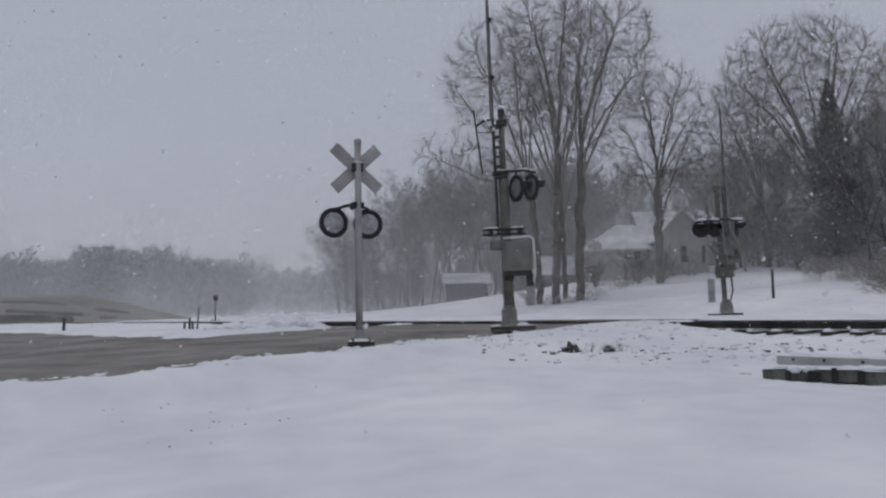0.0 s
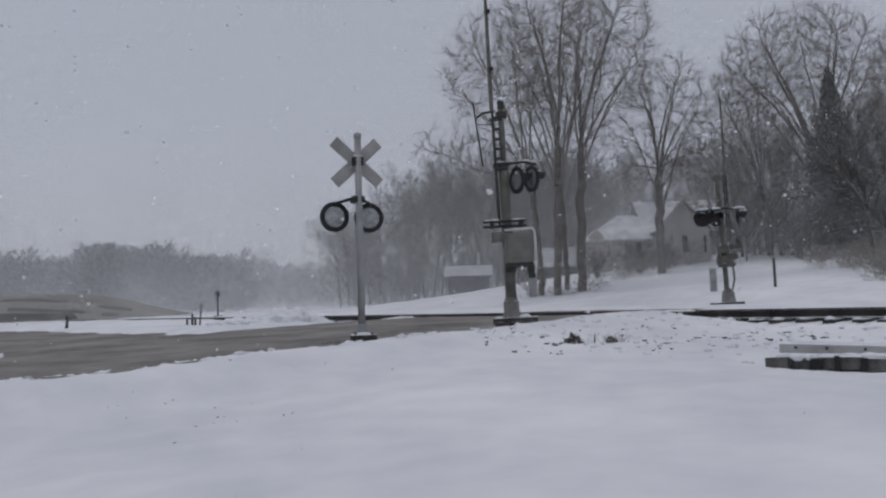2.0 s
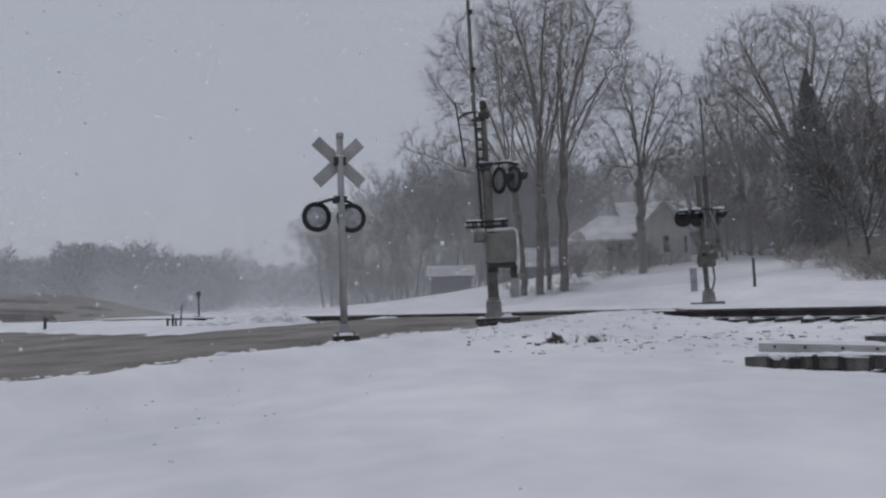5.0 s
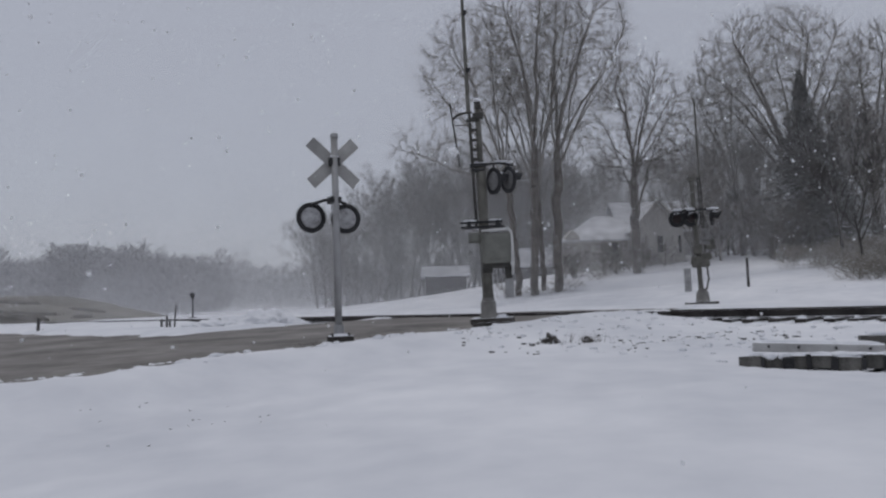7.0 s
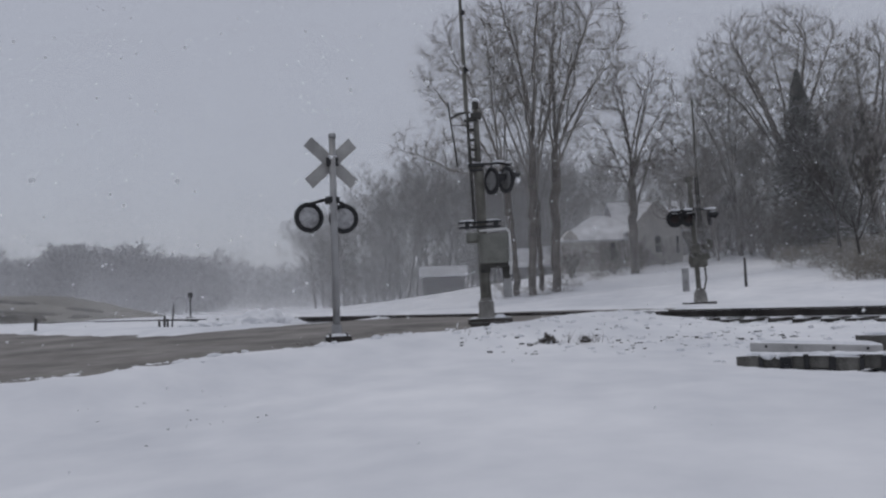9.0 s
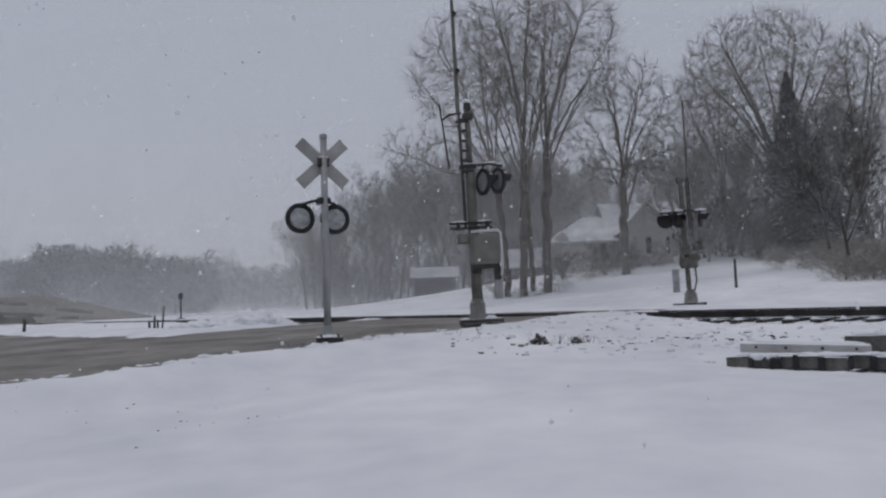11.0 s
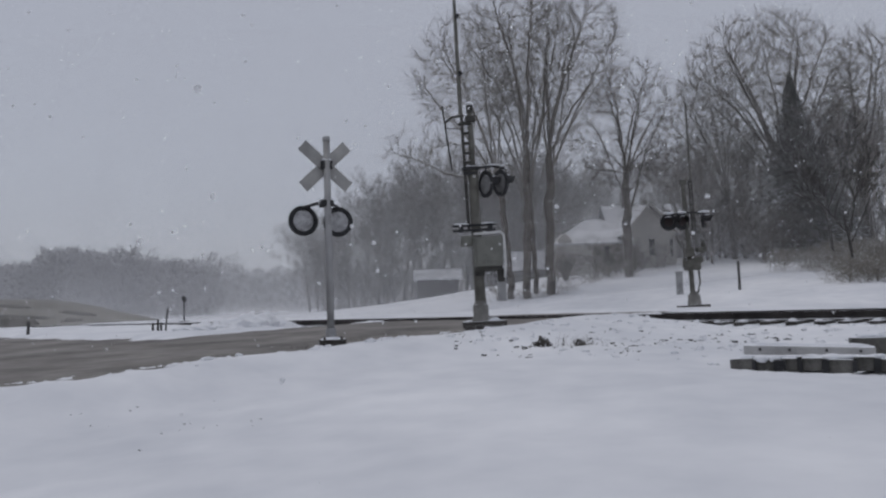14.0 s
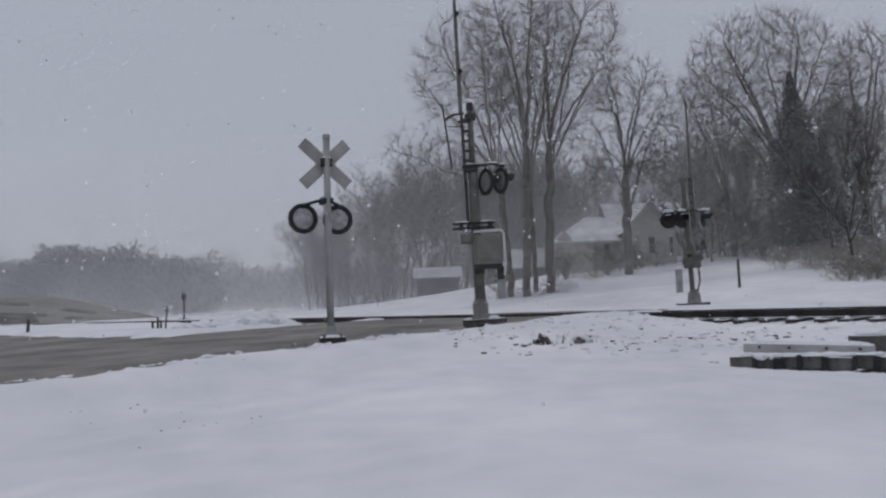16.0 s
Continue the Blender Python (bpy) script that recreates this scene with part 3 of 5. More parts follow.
def build_far_signal():
    t = thing("gate_signal", pose(8.36, 25.0, 0.20, 0, -1.6, 0), "dark gate mast across the track with three hooded lights", "crossing gate")
    bm = bmesh.new()
    tube(bm, (0.0, 0, 0.3), (-0.02, 0, 4.16), 0.08, 0.072, 18)
    box(bm, (-0.02, 0, 4.10), (0.22, 0.2, 0.16), bevel=0.02)
    part("mast", bm, MAST, t)
    bm = bmesh.new()
    for dx in (-0.04, 0.04):
        box(bm, (0.20 + dx, -0.05, 3.3), (0.03, 0.05, 1.7))
    for z in np.arange(2.6, 4.2, 0.25):
        box(bm, (0.20, -0.05, z), (0.11, 0.04, 0.04))
    part("arm_bracket", bm, DARKPAINT, t)
    bm = bmesh.new()
    box(bm, (0.25, -0.05, 5.4), (0.055, 0.03, 2.7), pose(0, 0, 0, 0, 1.2), 0.004)
    part("gate_arm", bm, MAST, t, "slim weathered raised gate arm")
    bm = bmesh.new()
    bent(bm, [(-0.66, 0, 3.05), (-0.2, -0.05, 3.08), (0.2, -0.05, 3.08), (0.62, 0, 3.05)], 0.03)
    part("crossarm", bm, BLACK, t)
    for x, f in ((-0.62, (-0.35, -0.9, 0)), (-0.20, (0.25, -0.95, 0)), (0.52, (0.85, -0.5, 0))):
        flasher(t, (x, -0.1, 2.80), f, 0.275, BLACK)
    snow_caps(t, ((0.55, -0.12, 3.08), (0.20, 0.12, 0.045)), ((-0.60, -0.15, 3.09), (0.16, 0.12, 0.045)), ((-0.20, -0.2, 3.09), (0.15, 0.12, 0.045)))
    bm = bmesh.new()
    box(bm, (0.02, -0.12, 1.36), (0.50, 0.36, 0.34), bevel=0.06)
    box(bm, (0.16, -0.16, 1.52), (0.36, 0.3, 0.22), bevel=0.05)
    box(bm, (-0.04, -0.1, 1.78), (0.26, 0.26, 0.30), bevel=0.03)
    tube(bm, (-0.24, -0.14, 1.30), (-0.24, -0.14, 1.55), 0.07, 0.05, 12)
    box(bm, (0.36, -0.1, 1.84), (0.30, 0.2, 0.16), bevel=0.03)
    box(bm, (0.44, -0.1, 1.98), (0.10, 0.14, 0.2), bevel=0.02)
    part("machine_case", bm, MAST, t, "dark gate machine case")
    bm = bmesh.new()
    bent(bm, [(0.22, -0.1, 1.2), (0.24, -0.1, 0.8), (0.14, -0.1, 0.45)], 0.03)
    part("conduit", bm, MAST, t)
    bm = bmesh.new()
    tube(bm, (0.03, 0, 0.06), (0.03, 0, 0.36), 0.22, 0.19, 20)
    tube(bm, (0.03, 0, 0.36), (0.03, 0, 0.5), 0.19, 0.1, 20)
    part("mast_foot", bm, CONCRETE, t)
    bm = bmesh.new()
    box(bm, (-0.02, 0, 0.0), (0.92, 0.6, 0.13), bevel=0.01)
    part("base_plate", bm, TIE, t)
    return t


build_crossbuck()
build_base_plate()
build_gate_signal()
build_far_signal()


def build_small_posts():
    x, y = 11.23, 35.4
    bm = bmesh.new()
    box(bm, (0, 0, 0.5), (0.28, 0.2, 1.1), bevel=0.03)
    box(bm, (0, 0, 1.06), (0.31, 0.23, 0.06), bevel=0.015)
    ob = part("utility_pedestal", bm, GALV)
    ob.matrix_basis = pose(x, y, land(x, y) + 0.02)
    tagged(ob, "pale grey utility pedestal standing in snow", "utility box")
    x, y = 13.61, 34.4
    bm = bmesh.new()
    tube(bm, (0, 0, -0.1), (0.0, 0, 1.35), 0.065, 0.055, 10)
    ob = part("marker_post", bm, DARKWOOD)
    ob.matrix_basis = pose(x, y, land(x, y))
    tagged(ob, "slim dark wooden post in the snow", "post")
    x, y = -14.0, 42.7
    t = thing("switch_stand", pose(x, y, land(x, y)), "dark track-side switch stand with round target", "switch stand")
    bm = bmesh.new()
    tube(bm, (0, 0, -0.1), (0, 0, 1.25), 0.05, 0.045, 10)
    box(bm, (0, 0, 0.05), (0.4, 0.4, 0.1))
    part("post", bm, BLACK, t)
    bm = bmesh.new()
    ball(bm, (0, 0, 1.32), 0.16, 12, (1, 0.6, 1.1))
    part("target", bm, BLACK, t)
    rng = random.Random(3)
    for k, (px, py, h, r) in enumerate(((-10.02, 27.2, 0.32, 0.05), (-9.88, 27.3, 0.46, 0.05), (-9.73, 27.2, 0.34, 0.045), (-9.72, 27.6, 0.85, 0.035), (-14.3, 27.0, 0.5, 0.06))):
        bm = bmesh.new()
        tube(bm, (0, 0, -0.1), (0.012 * (k - 1), 0, h), r, r * 0.8, 8)
        ball(bm, (0.012 * (k - 1), 0, h), r * 0.9, 8, (1, 1, 0.5))
        ob = part("stub_post", bm, DARKWOOD)
        ob.matrix_basis = pose(px, py, land(px, py), rng.uniform(-3, 3), rng.uniform(-3, 3))
        tagged(ob, "short dark post stub sticking out of the snow", "post", "roadside post stubs")
    for k, (px, py, w, h) in enumerate(((-5.3, 22.0, 0.75, 0.50), (-4.6, 22.5, 0.55, 0.32), (-6.1, 22.2, 0.65, 0.32), (-5.0, 22.6, 0.55, 0.5), (-7.0, 22.8, 0.7, 0.24))):
        bm = bmesh.new()
        ret = bmesh.ops.create_icosphere(bm, subdivisions=5, radius=1.0)
        for v in ret["verts"]:
            q = v.co * 1.6 + Vector((k * 5.1, 0, 0))
            lump = 1 + 0.3 * noise.noise(q) + 0.22 * noise.noise(q * 2.7) + 0.14 * abs(noise.noise(q * 6.0)) + 0.07 * noise.noise(q * 14)
            v.co = Vector((v.co.x * w * 1.25, v.co.y * w, v.co.z * h * (1 - 0.35 * min(1, v.co.xy.length)))) * lump
        ob = part("snow_mound", bm, SNOW, smooth=True)
        ob.matrix_basis = pose(px, py, land(px, py) + 0.02)
        tagged(ob, "ploughed mound of lumpy snow beside the road", "snow mound", "ploughed snow mounds")


build_small_posts()


# ---- timbers stacked beside the track ----
def build_timbers():
    def timber(name, a, b, w, h, z, mat, label, pieces, bolts, ragged, slope=0.0, group="stacked track timbers"):
        a, b = Vector((*a, 0)), Vector((*b, 0))
        length, turn = (b - a).length, math.degrees(math.atan2(b.y - a.y, b.x - a.x))
        t = thing(name, pose(a.x, a.y, z, 0, slope, turn), label, "timber", group)
        rng = random.Random(int(length * 100))
        cuts = [0.0] + [(k + (rng.uniform(-0.1, 0.1) if k < pieces else 0)) / pieces * length for k in range(1, pieces + 1)]
        for k in range(pieces):
            step = cuts[k + 1] - cuts[k]
            bm = bmesh.new()
            dz, dy = rng.uniform(-ragged, ragged), rng.uniform(-ragged, ragged)
            box(bm, (0, dy, h / 2 + dz), (step - (rng.uniform(0.012, 0.04) if pieces > 1 else 0), w, h), pose(0, 0, 0, rng.uniform(-2, 2), rng.uniform(-2, 2) if pieces > 1 else 0), 0.018)
            if pieces == 1:
                bmesh.ops.subdivide_edges(bm, edges=[e for e in bm.edges if e.calc_length() > 0.8], cuts=14)
            for v in bm.verts:
                v.co += Vector((0, 1, 1)) * 0.5 * ragged * noise.noise(v.co * 9 + Vector((k * 3.1, 0, 0)))
            ob = part("beam" if pieces == 1 else "block", bm, mat, t)
            ob.location.x = cuts[k] + step / 2
        if pieces > 1:
            # black core added so that the gaps between blocks look shaded
            bm = bmesh.new()
            box(bm, (length / 2, 0.03, h * 0.45), (length - 0.04, w - 0.08, h * 0.82), bevel=0.01)
            part("gap_shade_core", bm, BLACK, t)
        for k in range(bolts):
            bm = bmesh.new()
            if pieces > 1:
                tall = h * rng.uniform(0.75, 1.25)
                box(bm, (cuts[k + 1], -w / 2 - 0.006, tall / 2), (rng.uniform(0.035, 0.075), 0.05, tall), pose(0, 0, 0, 0, rng.uniform(-5, 5)), 0.008)
            else:
                box(bm, (length * (k + 0.5) / bolts + rng.uniform(-0.03, 0.03), -w / 2 - 0.008, h * 0.62), (0.03, 0.02, 0.03), bevel=0.006)
            part("bolt" if pieces == 1 else "spike", bm, BLACK, t)
        x = 0.24
        bm = bmesh.new()
        while x < length - 0.1:
            lumpy(bm, (x, 0.055, h + 0.002), (rng.uniform(0.12, 0.2), w * rng.uniform(0.28, 0.38), 0.022 + rng.uniform(0, 0.018)), 0.5, x)
            if pieces > 1 and rng.random() < 0.3:
                lumpy(bm, (x, -w * 0.42, h - 0.012), (rng.uniform(0.05, 0.14), 0.05, rng.uniform(0.02, 0.05)), 0.5, x + 7)
            x += rng.uniform(0.12, 0.22)
        tagged(part("snow_cap", bm, SNOW, t, smooth=True), kind="stuff")
        return t

    timber("notched_timber", (3.60, 9.55), (6.7, 7.95), 0.24, 0.16, -0.385, TIMBER, "long dark row of notched timber half buried in snow", 13, 12, 0.02)
    timber("pale_timber", (4.02, 10.15), (5.38, 9.49), 0.22, 0.12, -0.235, PALE, "pale snow-covered beam with dark bolts", 1, 4, 0.012, 1.6)
    timber("short_log", (5.45, 10.2), (8.4, 9.1), 0.24, 0.24, -0.30, TIMBER, "weathered timber lying across the stack", 1, 0, 0.02)
    bm = bmesh.new()
    box(bm, (0, 0, 0.1), (0.13, 0.16, 0.26), bevel=0.015)
    tube(bm, (0, -0.08, 0.12), (0, -0.11, 0.12), 0.04, n=10)
    ob = part("timber_block", bm, BLACK)
    ob.matrix_basis = pose(4.03, 9.14, -0.47, 0, 0, -25)
    tagged(ob, "small black block against the timber", "block")


build_timbers()


def build_clods():
    rng = random.Random(11)
    for k, (x, y, r) in enumerate(((1.72, 12.7, 0.105), (2.30, 12.6, 0.06), (2.36, 12.9, 0.05), (1.60, 12.75, 0.05))):
        bm = bmesh.new()
        lumpy(bm, (0, 0, 0), (r * 0.9, r, r * 1.05), 0.8, k + 1, 3)
        lumpy(bm, (r, 0.02, -r * 0.2), (r * 0.6, r * 0.6, r * 0.5), 0.7, k + 5, 2)
        ob = part("dirt_clod", bm, CLOD)
        ob.matrix_basis = pose(x, y, snow_top(x, y) + r * 0.35)
        tagged(ob, "dark frozen dirt clod poking through snow", "dirt clod", "dirt clods on the verge")
    bm = bmesh.new()
    for k in range(182):
        if k < 160:
            x, y = rng.uniform(0.2, 5.8), rng.gauss(12.7, 0.7)
            r = abs(rng.gauss(0.004, 0.012)) + 0.006
        else:
            x, y = rng.uniform(-3.9, -1.8), rng.gauss(8.0, 0.45)
            r = rng.uniform(0.004, 0.012)
        lumpy(bm, (x, y, snow_top(x, y) + r * 0.25), (r * 1.5, r * 1.3, r * 0.8), 0.6, k, 1)
    for k in range(6):
        s, u = rng.uniform(-6, -2.2), rng.uniform(4.5, 9)
        x, y = xy(s, u)
        lumpy(bm, (x, y, snow_top(x, y)), (0.06, 0.05, 0.03), 0.7, k + 40, 2)
    tagged(part("dirt_crumbs", bm, CLOD), "scattered dark crumbs of dirt on snow", "dirt", kind="stuff")
    bm = bmesh.new()
    for k in range(260):
        s, u = rng.uniform(-8.2, -1.9), rng.uniform(2.0, 9.2)
        x, y = xy(s, u)
        r = rng.uniform(0.015, 0.05)
        lumpy(bm, (x, y, snow_top(x, y) + r * 0.1), (r * 1.4, r * 1.2, r * 0.75), 0.7, k, 2)
    for k in range(240):
        s = rng.uniform(-16, -5.5)
        u = 10.1 + 0.04 * max(0.0, -12.0 - s) - abs(rng.gauss(0, 0.35)) + 0.3
        x, y = xy(s, u)
        r = rng.uniform(0.015, 0.07)
        lumpy(bm, (x, y, snow_top(x, y) + r * 0.1), (r * 1.6, r * 1.4, r * 0.7), 0.7, k, 2)
    tagged(part("snow_clumps", bm, SNOW, smooth=True), "small crusted snow clumps on the verge", "snow", kind="stuff")
    # bent dead stalks
    verts, faces = [], []
    for x0, y0, n, h in ((-2.15, 13.0, 110, 0.13), (-1.45, 13.1, 80, 0.12), (2.30, 12.6, 46, 0.22), (1.7, 12.7, 16, 0.16), (0.2, 13.6, 20, 0.12)):
        for _ in range(n):
            x, y = x0 + rng.gauss(0, 0.22), y0 + rng.gauss(0, 0.1)
            z, a = snow_top(x, y) - 0.01, rng.uniform(0, math.tau)
            dx, dy, hh = math.cos(a) * 0.006, math.sin(a) * 0.006, h * rng.uniform(0.4, 1.1)
            lx, ly = rng.gauss(0, 0.08), rng.gauss(0, 0.08)
            k = len(verts)
            verts += [(x - dx, y - dy, z), (x + dx, y + dy, z), (x + lx, y + ly, z + hh)]
            faces.append((k, k + 1, k + 2))
    tagged(raw("dead_weeds", verts, faces, STALKS), "thin brown dead weed stalks in snow", "weeds", kind="stuff")


build_clods()


# ---- houses on the rise ----
def prism_roof(bm, x0, x1, y0, y1, z0, z1, along="y", over=0.3, thick=0.12, hip=0.0):
    """A ridged roof slab; hip shortens the ridge at both ends."""
    x0, x1, y0, y1 = x0 - over, x1 + over, y0 - over, y1 + over
    if along == "y":
        mid = (x0 + x1) / 2
        ridge = [(mid, y0 + hip, z1), (mid, y1 - hip, z1)]
        quads = [((x0, y0), (x0, y1), 0, 1), ((x1, y1), (x1, y0), 1, 0)]
    else:
        mid = (y0 + y1) / 2
        ridge = [(x0 + hip, mid, z1), (x1 - hip, mid, z1)]
        quads = [((x1, y0), (x0, y0), 1, 0), ((x0, y1), (x1, y1), 0, 1)]
    quads = [(a, b, ridge[i], ridge[j]) for a, b, i, j in quads]
    polys = [[(*a, z0), r_a, r_b, (*b, z0)] for a, b, r_a, r_b in quads]
    if hip:
        c = [(x0, y0), (x1, y0), (x1, y1), (x0, y1)]
        ends = [(c[0], c[1], ridge[0]), (c[2], c[3], ridge[1])] if along == "y" else [(c[3], c[0], ridge[0]), (c[1], c[2], ridge[1])]
        polys += [[(*a, z0), r, (*b, z0)] for a, b, r in ends]
    for poly in polys:
        top = [bm.verts.new(p) for p in poly]
        low = [bm.verts.new((p[0], p[1], p[2] - thick)) for p in poly]
        bm.faces.new(top)
        bm.faces.new(low[::-1])
        for i in range(len(poly)):
            j = (i + 1) % len(poly)
            bm.faces.new((top[i], low[i], low[j], top[j]))


def walls(bm, x0, x1, y0, y1, z0, z1, gable=0.0):
    box(bm, ((x0 + x1) / 2, (y0 + y1) / 2, (z0 + z1) / 2), (x1 - x0, y1 - y0, z1 - z0))
    if gable:
        pts = [(x0, z1), (x1, z1), ((x0 + x1) / 2, gable)]
        f = [bm.verts.new((a, y0, b)) for a, b in pts]
        g = [bm.verts.new((a, y1, b)) for a, b in pts]
        bm.faces.new(f)
        bm.faces.new(g[::-1])
        for i in range(3):
            j = (i + 1) % 3
            bm.faces.new((f[i], f[j], g[j], g[i]))


def window(parent, x, y, z, w, h):
    bm = bmesh.new()
    for dx in (-1, 1):
        box(bm, (x + dx * w / 2, y - 0.05, z), (0.08, 0.08, h + 0.12))
    for dz in (-1, 0, 1):
        box(bm, (x, y - 0.05, z + dz * h / 2), (w, 0.07, 0.08 if dz else 0.05))
    win = part("window", bm, SIDING, parent)
    bm = bmesh.new()
    box(bm, (x, y - 0.035, z), (w - 0.06, 0.02, h - 0.06))
    part("pane", bm, GLASS, win)
    bm = bmesh.new()
    box(bm, (x, y - 0.1, z - h / 2 - 0.07), (w + 0.2, 0.16, 0.06))
    part("sill", bm, SIDING, win)


def build_house():
    t = thing("house", pose(0, 0, 0), "grey-beige house with snow-covered gabled and hipped roofs", "house")
    z0 = 1.5
    bm = bmesh.new()
    walls(bm, 13.75, 17.35, 55, 62, z0, 5.25, 7.15)
    part("wall", bm, SIDING, t)
    bm = bmesh.new()
    walls(bm, 9.0, 13.75, 56.2, 62, z0, 4.75)
    part("wall", bm, SIDING, t)
    bm = bmesh.new()
    walls(bm, 14.5, 19.8, 61.5, 68, z0, 5.6)
    part("wall", bm, SIDING, t)
    bm = bmesh.new()
    prism_roof(bm, 13.75, 17.35, 55, 63.5, 5.15, 7.35, "y", 0.3)
    roof = part("roof", bm, ROOF_SNOW, t, "snow-covered gable roof")
    bm = bmesh.new()
    for a, b in (((13.45, 54.68, 5.05), (15.55, 54.68, 7.28)), ((17.65, 54.68, 5.05), (15.55, 54.68, 7.28))):
        a, b = Vector(a), Vector(b)
        box(bm, (a + b) / 2, (0.06, 0.16, (b - a).length), (b - a).to_track_quat("Z", "Y").to_matrix().to_4x4())
    part("bargeboard", bm, SIDING, roof)
    bm = bmesh.new()
    prism_roof(bm, 9.0, 15.6, 56.2, 62, 4.7, 6.75, "x", 0.35, 0.12, 3.0)
    part("roof", bm, ROOF_SNOW, t, "snow-covered hipped roof")
    bm = bmesh.new()
    prism_roof(bm, 14.5, 20.4, 61.5, 68, 5.6, 8.45, "x", 0.35)
    part("roof", bm, ROOF_SNOW, t, "snow-covered rear roof")
    window(t, 15.6, 55, 4.15, 0.5, 1.25)
    window(t, 17.0, 55, 4.1, 0.32, 1.3)
    window(t, 12.6, 56.2, 3.85, 0.5, 1.25)
    # a small dormer on the hipped side
    bm = bmesh.new()
    walls(bm, 9.0, 10.0, 55.9, 58, 4.7, 5.0, 5.5)
    part("dormer", bm, SIDING, t)
    bm = bmesh.new()
    box(bm, (16.2, 64.5, 8.6), (0.6, 0.6, 1.4), bevel=0.03)
    box(bm, (16.2, 64.5, 9.32), (0.72, 0.72, 0.12), bevel=0.02)
    part("chimney", bm, CONCRETE, t)


def build_sheds():
    t = thing("shed", pose(0, 0, 0), "low dark wooden shed with snow on its roof", "shed")
    bm = bmesh.new()
    walls(bm, -1.5, 1.75, 60, 64, 0.3, 2.66)
    part("wall", bm, DARKWOOD, t)
    bm = bmesh.new()
    prism_roof(bm, -1.5, 1.75, 60, 64, 2.64, 3.45, "x", 0.3)
    part("roof", bm, ROOF_SNOW, t)
    t = thing("garage", pose(0, 0, 0), "low garage with a snow-covered roof behind the trees", "garage")
    bm = bmesh.new()
    walls(bm, 4.6, 9.6, 60, 65, 0.9, 3.15)
    part("wall", bm, DARKWOOD, t)
    bm = bmesh.new()
    prism_roof(bm, 4.6, 9.6, 60, 65, 3.15, 4.7, "x", 0.3)
    part("roof", bm, ROOF_SNOW, t)


build_house()
build_sheds()


# ---- trees ----
def grow(segs, p, d, length, r, level, rng, P):
    n = P["seg"][level]
    step = length / n
    kids = P["kids"][level] if level < len(P["kids"]) else 0
    start = P["start"][min(level, 3)]
    spots = sorted(start + (1 - start) * (k + rng.random()) / max(1, kids) for k in range(kids))
    at, r0 = 0, r
    az = rng.uniform(0, math.tau)
    for i in range(n):
        j = P["wob"][level]
        d = (d + Vector((rng.gauss(0, j), rng.gauss(0, j), rng.gauss(0, j) + P["rise"][level]))).normalized()
        q = p + d * step
        r1 = max(P["min"], r0 * (1 - (0.86 if level else P["taper"]) * (i + 1) / n))
        segs.append((p, q, r, r1, level))
        while at < kids and spots[at] <= (i + 1) / n:
            f = spots[at]
            at += 1
            base = p.lerp(q, f * n - i)
            az += 2.4 + rng.gauss(0, 0.5)
            side = d.orthogonal().normalized()
            side.rotate(Matrix.Rotation(az, 3, d))
            ang = radians(rng.gauss(P["angle"][level], 7))
            nd = (d * math.cos(ang) + side * math.sin(ang)).normalized()
            size = P["ratio"][level] * length * (1.15 - 0.6 * max(0, (f - start) / (1.001 - start))) * rng.uniform(0.85, 1.1)
            grow(segs, base, nd, size, max(P["min"], min(r1 * 0.8, r1 * P["thin"][level])), level + 1, rng, P)
        p, r = q, r1


def tubes(segs, sides=3):
    """Tapered prisms for many branch pieces."""
    verts, faces = [], []
    for p, q, r0, r1, level in segs:
        m = sides if level > 1 else (8 if level == 0 else 5)
        d = (q - p).normalized()
        a = d.orthogonal().normalized()
        b = d.cross(a)
        k = len(verts)
        for c, r in ((p - d * r0 * 0.3, r0), (q, r1)):
            for i in range(m):
                t = math.tau * i / m
                verts.append(tuple(c + (a * math.cos(t) + b * math.sin(t)) * r))
        faces += [(k + i, k + (i + 1) % m, k + m + (i + 1) % m, k + m + i) for i in range(m)]
    return verts, faces


BROAD = dict(seg=(7, 8, 5, 3, 2), kids=(8, 10, 8, 7), start=(0.42, 0.30, 0.2, 0.1), wob=(0.045, 0.065, 0.085, 0.08, 0.07), taper=0.92,
             rise=(0.03, 0.05, 0.05, 0.06, 0.05), angle=(30, 34, 33, 30), ratio=(1.25, 0.42, 0.5, 0.6), thin=(0.74, 0.5, 0.48, 0.6), min=0.007)


def tree_parts(seed, height, radius, P, lean=(0, 0), trunk_share=0.62):
    rng = random.Random(seed)
    segs = []
    grow(segs, Vector((0, 0, -0.2)), Vector((lean[0], lean[1], 1)).normalized(), height * trunk_share, radius, 0, rng, P)
    tops = sorted(q.z for _, q, _, _, _ in segs)
    top = tops[int(len(tops) * 0.985)]
    k = height / top
    segs = [(p * k, q * k, a, b, lv) for p, q, a, b, lv in segs]
    return [s for s in segs if s[4] == 0], [s for s in segs if s[4] > 0]


def tree(name, x, y, seed, height, radius, P, label, group="", lean=(0, 0), trunk_share=0.62, mats=None, turn=0, z=None):
    trunk, crown = tree_parts(seed, height, radius, P, lean, trunk_share)
    t = thing(name, pose(x, y, land(x, y) if z is None else z, 0, 0, turn), label, "tree", group)
    bark, twig = mats or (BARK, TWIG)
    raw("trunk", *tubes(trunk), bark, t, True)
    raw("crown", *tubes(crown), twig, t)
    return t


def with_(P, **kw):
    out = dict(P)
    out.update(kw)
    return out


big = "tall bare grey-barked tree with fine fanned branches, standing in snow"
grp = "bare trees on the rise"
